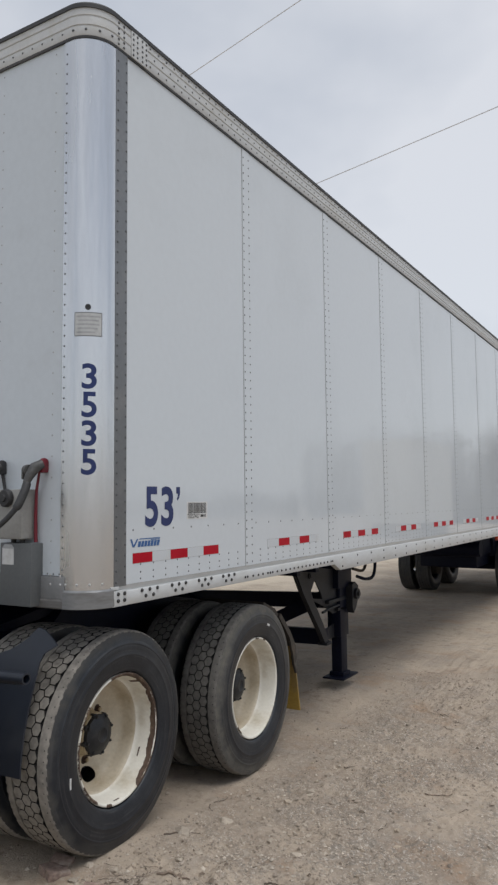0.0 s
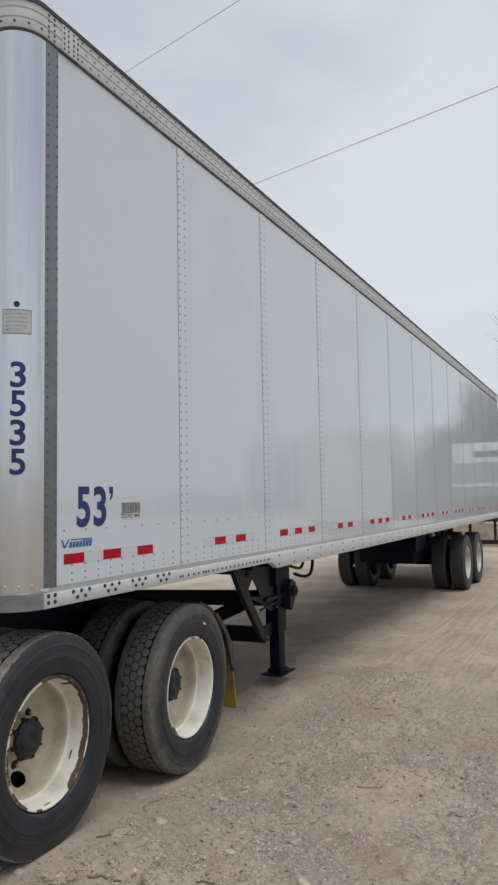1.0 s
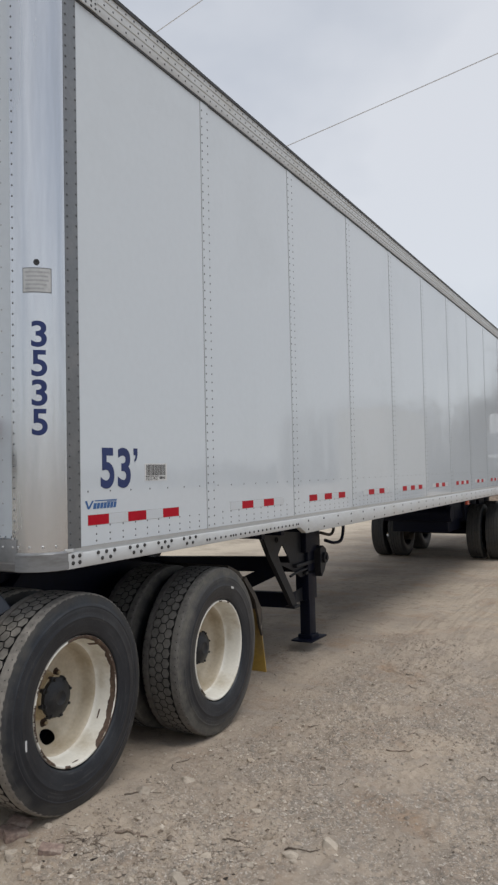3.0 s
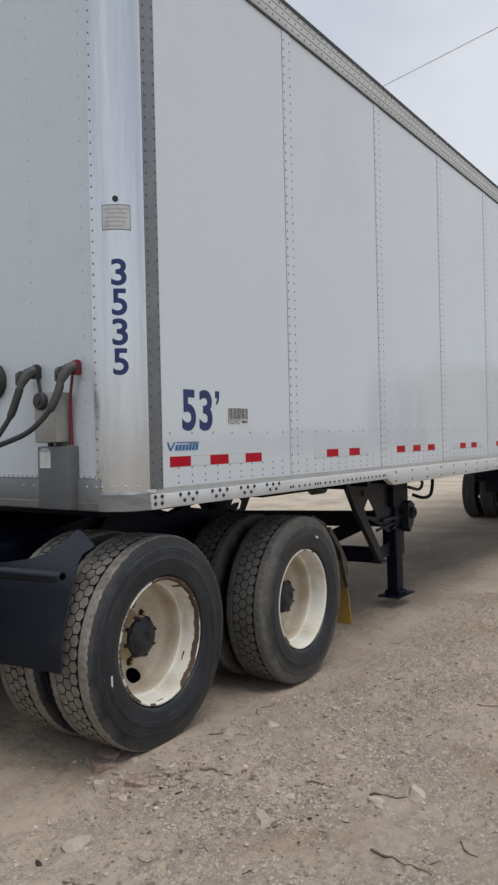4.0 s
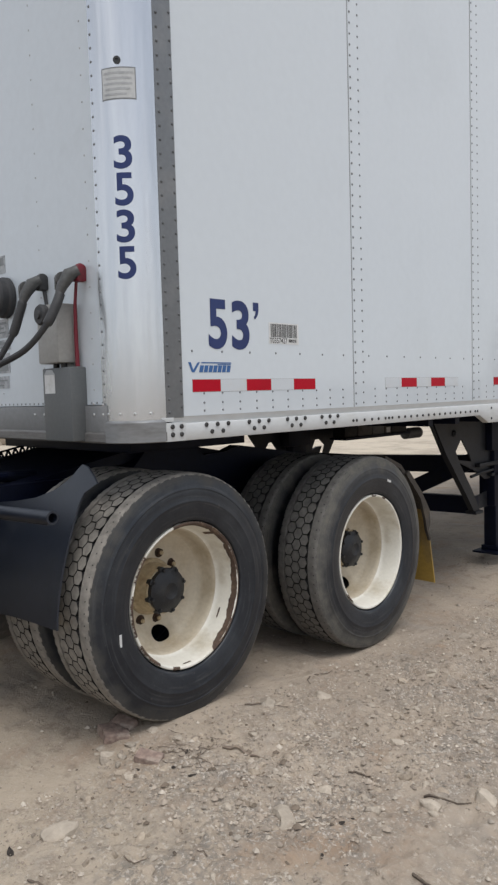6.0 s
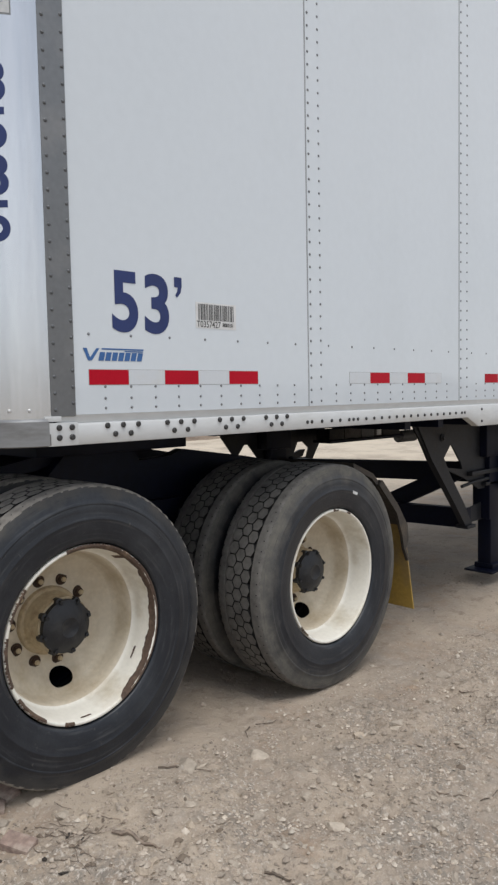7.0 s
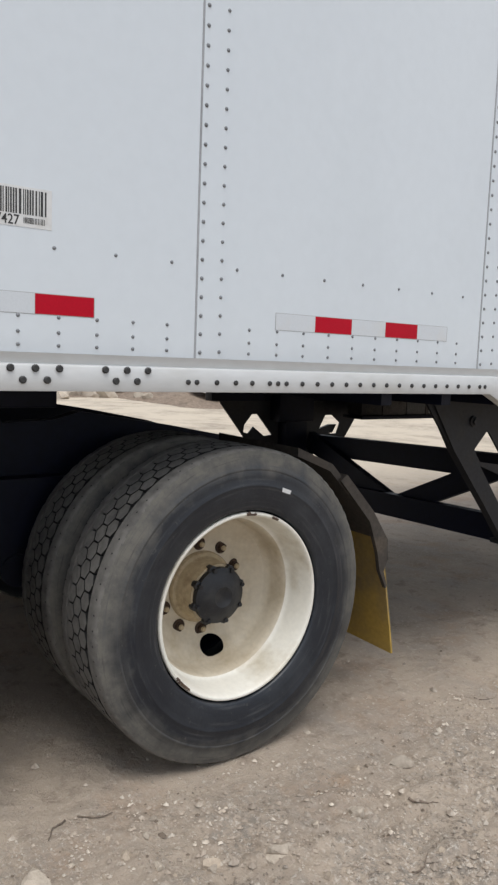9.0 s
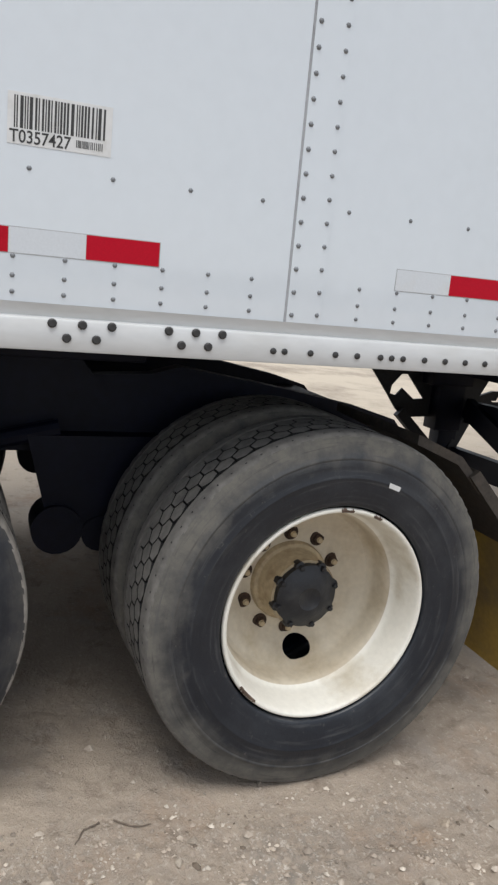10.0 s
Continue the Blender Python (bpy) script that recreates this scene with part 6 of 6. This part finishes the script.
gravel, crumbs = Shape(), Shape()
base = [(0, 0, 0.5), (0, 0, -0.3)] + [(0.5 * math.cos(a), 0.5 * math.sin(a), 0.05) for a in np.arange(6) * math.pi / 3]
tri = [(0, 2 + q, 2 + (q + 1) % 6) for q in range(6)] + [(1, 2 + (q + 1) % 6, 2 + q) for q in range(6)]
dens = random.Random(77)
count = 0
while count < 36000:
    x, y = dens.uniform(-0.9, 2.2), dens.uniform(-1.6, 4.6)
    patch = 0.5 + 0.5 * float(wobble(np.array(x * 1.6), np.array(y * 1.6), 9))
    if x < -0.05 and dens.random() > 0.10 or dens.random() > 0.06 + 1.3 * patch * patch:
        continue
    s = min(0.036, 0.004 + (0.0040 + 0.0016 * math.exp(-((x - 0.75) / 0.7) ** 2 - ((y + 0.1) / 1.1) ** 2)) * dens.expovariate(1.0))
    t, z, sq = dens.uniform(0, 6.3), gz(x, y), dens.uniform(0.5, 1.0)
    c, d = math.cos(t), math.sin(t)
    (crumbs if dens.random() < 0.04 + 0.15 * math.exp(-((x - 0.3) ** 2 + (y + 0.15) ** 2) / 0.10) else gravel).add([(x + s * (c * px - d * py * sq) * dens.uniform(0.8, 1.2), y + s * (d * px + c * py * sq) * dens.uniform(0.8, 1.2), z + s * pz * 0.8 + 0.001) for px, py, pz in base], tri)
    count += 1
M_GRAVEL = material("mixed_gravel", (0.345, 0.287, 0.230), 0.95, grain=0.4, grain_scale=9, stain=(0.520, 0.458, 0.382), stain_scale=13, stain_at=(0.50, 0.62))
M_CRUMB = material("dark_soil_crumbs", (0.168, 0.132, 0.100), 0.95, grain=0.4, grain_scale=11, stain=(0.252, 0.198, 0.150), stain_scale=15)
thing("soil_crumbs", crumbs, M_CRUMB, "dark crumbs of soil and bark over the dirt", "soil", kind="stuff", smooth=0)
thing("gravel", gravel, M_GRAVEL, "loose pale gravel strewn over the dirt", "gravel", kind="stuff", smooth=0)

# Rubble heap across the yard.
heap = root("rubble_heap", (-23, 9.5, 0), "low heap of broken concrete and boards across the yard", "rubble")
rr = random.Random(3)
for k in range(95):
    x, y = -22 + rr.gauss(0, 1.6), 10.0 + rr.gauss(0, 2.4)
    o = new("chunk", ROCKS[k % 9])
    o.parent = heap
    o.matrix_basis = pose(x + 23, y - 9.5, gz(x, y) + 0.1 + 0.5 * max(0, 1 - abs(x + 23) / 2.4), rr.uniform(0, 60), rr.uniform(0, 60), rr.uniform(0, 360)) @ Matrix.Scale(rr.uniform(0.5, 1.15), 4)


# ---- distance ----
def bare_tree(x, y, height, seed, label="tall leafless tree with fine grey branches"):
    """A trunk that forks into ever thinner limbs and twigs."""
    rt = random.Random(seed)
    tree = root("tree", (x, y, gz(x, y)), label, "tree", "bare trees")
    trunk, crown = Shape(), Shape()

    def grow(p, d, length, r, level):
        run, rs, q = [p.copy()], [r], p.copy()
        dd = d.copy()
        steps = 4 if level < 3 else 3
        for s in range(steps):
            dd = (dd + Vector((rt.gauss(0, 0.11), rt.gauss(0, 0.11), rt.gauss(0.04, 0.08)))).normalized()
            q = q + dd * length / steps
            run.append(q.copy())
            rs.append(r * (1 - 0.5 * (s + 1) / steps))
        (trunk if level < 2 else crown).tube(run, rs, 7 if level < 2 else (4 if level < 4 else 3), caps=False)
        if level >= 5:
            return
        for k in range((5, 5, 5, 5, 4)[level]):
            t = rt.uniform(0.4, 1.0) if k else 1.0
            i = min(steps - 1, int(t * steps))
            at = run[i].lerp(run[i + 1], t * steps - i)
            side = Vector((rt.gauss(0, 1), rt.gauss(0, 1), rt.gauss(0.45, 0.45))).normalized()
            nd = (dd + side * rt.uniform(0.45, 0.95)).normalized()
            grow(at, nd, length * rt.uniform(0.55, 0.8), max(0.0055, r * (0.60 if k == 0 else 0.40)), level + 1)

    grow(Vector((x, y, gz(x, y) - 0.1)), Vector((0, 0, 1)), height * 0.30, height * 0.0135, 0)
    part("trunk", trunk, M_BARK, tree)
    part("crown", crown, M_BARK, tree, smooth=0)
    return tree


bare_tree(-0.4, 37.0, 13.0, 1)
bare_tree(-5.5, 62.0, 11.0, 3)
woods = Shape()
rw = random.Random(21)
for k in range(620):
    x, y = rw.uniform(1.0, 18.5), rw.uniform(88, 106)
    z, h = gz(x, y), rw.uniform(9, 15) * (1.12 if x < 14 else 0.75)
    lean = rw.gauss(0, 0.5)
    woods.tube([(x, y, z), (x + 0.4 * lean, y, z + 0.5 * h), (x + lean, y, z + h)], [0.10, 0.06, 0.015], 4, caps=False)
    for q in range(12):
        t, a, ln = rw.uniform(0.25, 0.95), rw.uniform(0, 6.3), rw.uniform(0.8, 2.4)
        bx, bz = x + lean * t * t, z + h * t
        ex, ey, ez = bx + ln * math.cos(a), y + ln * math.sin(a), bz + rw.uniform(0.6, 1.8)
        woods.tube([(bx, y, bz), (ex, ey, ez)], [0.035, 0.010], 3, caps=False)
        for w in range(3):
            f = rw.uniform(0.4, 1.0)
            px, py, pz = bx + f * (ex - bx), y + f * (ey - y), bz + f * (ez - bz)
            woods.tube([(px, py, pz), (px + rw.gauss(0, 0.5), py + rw.gauss(0, 0.5), pz + rw.uniform(0.3, 1.0))], [0.014, 0.006], 3, caps=False)
for k in range(330):
    x, y = rw.uniform(20, 42), rw.uniform(82, 108)
    z, h = gz(x, y), rw.uniform(6.5, 11.5)
    woods.tube([(x, y, z), (x, y, z + h)], [0.09, 0.015], 4, caps=False)
    for q in range(10):
        t, a, ln = rw.uniform(0.2, 0.95), rw.uniform(0, 6.3), rw.uniform(0.7, 2.0)
        woods.tube([(x, y, z + h * t), (x + ln * math.cos(a), y + ln * math.sin(a), z + h * t + rw.uniform(0.5, 1.6))], [0.035, 0.008], 3, caps=False)
thing("woods", woods, M_BARK, "dense leafless woods beyond the yard", "woods", kind="stuff", smooth=0)

M_MOUND = material("dumped_brown_soil", (0.21, 0.158, 0.115), 0.95, grain=0.3, grain_scale=12, stain=(0.13, 0.095, 0.07), stain_scale=1.3, bump=0.6, bump_scale=9)

# Brush, woods and dirt banks along the yard's edge.
brush = Shape()
rb = random.Random(8)
for k in range(2400):
    a = rb.uniform(0, 2 * math.pi)
    dist = rb.uniform(70, 95)
    x, y = dist * math.cos(a), 5 + dist * math.sin(a)
    h = rb.uniform(1.2, 3.6)
    z = gz(x, y)
    for q in range(8):
        tx, ty = rb.gauss(0, 0.6), rb.gauss(0, 0.6)
        brush.tube([(x, y, z), (x + tx * 0.5, y + ty * 0.5, z + h * 0.6), (x + tx * 1.6, y + ty * 1.6, z + h * rb.uniform(0.8, 1.1))], [0.075, 0.05, 0.015], 3, caps=False)
for k in range(1000):
    x, y = rb.uniform(-14, 16), rb.uniform(47, 57)
    z, h = gz(x, y), rb.uniform(0.6, 1.7)
    for q in range(5):
        tx, ty = rb.gauss(0, 0.45), rb.gauss(0, 0.45)
        brush.tube([(x, y, z), (x + tx * 0.5, y + ty * 0.5, z + h * 0.6), (x + tx * 1.6, y + ty * 1.6, z + h * rb.uniform(0.8, 1.1))], [0.05, 0.035, 0.012], 3, caps=False)
thing("brush", brush, M_BRUSH, "dry leafless brush along the yard's edge", "brush", kind="stuff", smooth=0)
for x, y, s, h in ((-2.5, 24.5, 3.0, 0.55), (1.5, 27.0, 3.5, 0.75), (-9, 40, 6.0, 0.7), (-19.5, 12.5, 4.5, 0.45), (-24, 16, 5.0, 0.5), (-26, 8, 6.0, 0.5), (-30, 30, 7.0, 1.0), (-34, 12, 7, 1.1)):
    bank, n = Shape(), 22
    for i in range(n + 1):
        for j in range(n + 1):
            u, v = 2 * i / n - 1, 2 * j / n - 1
            px, py = x + s * u, y + s * 0.6 * v
            k = max(0.0, 1 - u * u) * max(0.0, 1 - v * v)
            bank.v.append((px, py, gz(px, py) - 0.05 + h * k * (1 + 0.5 * float(wobble(np.array(px * 1.3), np.array(py * 1.3), 12)))))
    for i in range(n):
        for j in range(n):
            a = i * (n + 1) + j
            bank.f.append((a, a + n + 1, a + n + 2, a + 1))
            bank.mi.append(0)
    thing("dirt_mound", bank, M_MOUND, "low mound of dumped dirt", "mound", group="dirt mounds")

# White building across the yard, seen in the trailer's gloss.
shed = root("warehouse", (8.0, 62.0, 0), "white metal-clad building with a dark window band", "building")
part("wall", Shape().box(2.8, 9.4, 60.0, 72.0, -0.5, 5.95, 0.03), M_BUILD, shed)
part("window", Shape().box(5.4, 7.6, 59.94, 60.0, 4.75, 5.25, 0.01), M_GLASS, shed)
for k in range(6):
    part("pilaster", Shape().box(3.2 + 1.15 * k, 3.28 + 1.15 * k, 59.93, 60.0, 0.0, 5.9), M_SHADE, shed)
part("lean_to", Shape().box(3.2, 9.2, 58.0, 59.9, -0.5, 4.25, 0.03), M_SHADE, shed)
part("gutter", Shape().box(3.2, 9.2, 57.9, 58.0, 2.25, 2.5, 0.01), M_BUILD, shed)

# Cream box body parked along the yard, seen in the trailer's gloss.
box_body = root("box_body", (9.2, 32.2, 0), "cream box truck body standing on blocks", "truck body")
part("body", Shape().box(8.0, 10.4, 29.0, 35.4, 0.55, 4.35, 0.04), M_RIM, box_body)
for yb in (29.6, 34.6):
    part("block", Shape().box(8.1, 10.3, yb, yb + 0.4, -0.4, 0.56, 0.02), M_STONE, box_body)

# White van beyond the trailer.
van = root("parked_van", (-17.2, 13.6, 0), "white van parked across the yard", "van")
vz = gz(-17.2, 13.6)
hull = [(11.4, vz + 0.35), (11.4, vz + 0.95), (12.0, vz + 1.1), (12.6, vz + 1.85), (15.8, vz + 1.9), (15.9, vz + 0.35)]
part("body", Shape().prism(hull, "x", -18.1, -16.4), M_BUILD, van)
part("side_window", Shape().prism([(12.25, vz + 1.15), (12.7, vz + 1.7), (13.4, vz + 1.7), (13.4, vz + 1.15)], "x", -16.4, -16.39), M_GLASS, van)
for y in (12.2, 15.0):
    tyre_v = part("tyre", Shape().lathe([(0, 0.2), (0.1, 0.24), (0.1, 0.33), (0.05, 0.35), (-0.05, 0.35), (-0.1, 0.33), (-0.1, 0.24), (0, 0.2)], 24), M_TYRE, van, at=(-16.5, y, vz + 0.34))
    part("rim", Shape().lathe([(0.08, 0.23), (0.05, 0.2), (0.06, 0.0)], 24), M_GREYCAST, tyre_v, at=(-16.5, y, vz + 0.34))

# Wires overhead.
M_WIRE = material("weathered_wire", (0.66, 0.66, 0.67), 0.6, grain=0.1)


M_POLE = material("weathered_pole_wood", (0.16, 0.13, 0.105), 0.9, grain=0.25, grain_scale=6, stain=(0.09, 0.075, 0.06), stain_scale=2, stretch=(3, 3, 0.3))


def utility_pole(x, y, top, turn):
    """A round wooden pole with a crossarm and insulators; the wire rests on the middle one."""
    z = gz(x, y)
    pole = root("utility_pole", (x, y, z), "weathered wooden utility pole with a crossarm", "pole", "utility poles")
    part("shaft", Shape().tube([(x, y, z - 0.4), (x, y, top - 0.09)], [0.15, 0.10], 12), M_POLE, pole)
    c, d = math.cos(turn), math.sin(turn)
    part("crossarm", Shape().beam((x - 0.9 * c, y - 0.9 * d, top - 0.4), (x + 0.9 * c, y + 0.9 * d, top - 0.4), 0.09, 0.11), M_POLE, pole)
    for k in (-0.8, 0.0, 0.8):
        zi = top - 0.09 if k == 0 else top - 0.345
        part("insulator", Shape().tube([(x + k * c, y + k * d, zi), (x + k * c, y + k * d, zi + 0.088)], [0.035, 0.025], 8), M_HOSE, pole)


def wire(p, d, h, back, fore):
    pts = []
    for k in range(41):
        t = -back + (back + fore) * k / 40
        u = (t - (fore - back) / 2) / ((fore + back) / 2)
        pts.append((p[0] + d[0] * t, p[1] + d[1] * t, h - 0.5 * (1 - u * u) + 0.5))
    for q in (pts[0], pts[-1]):
        utility_pole(q[0], q[1], q[2], math.atan2(d[0], -d[1]))
    thing("overhead_wire", Shape().tube(pts, 0.0078, 6), M_WIRE, "thin grey wire strung between utility poles", "wire", group="overhead wires")


wire((-3.3, 6.95), (0.966, -0.26), 9.095, 40, 30)
wire((-0.6, 7.75), (0.966, -0.26), 7.05, 40, 30)
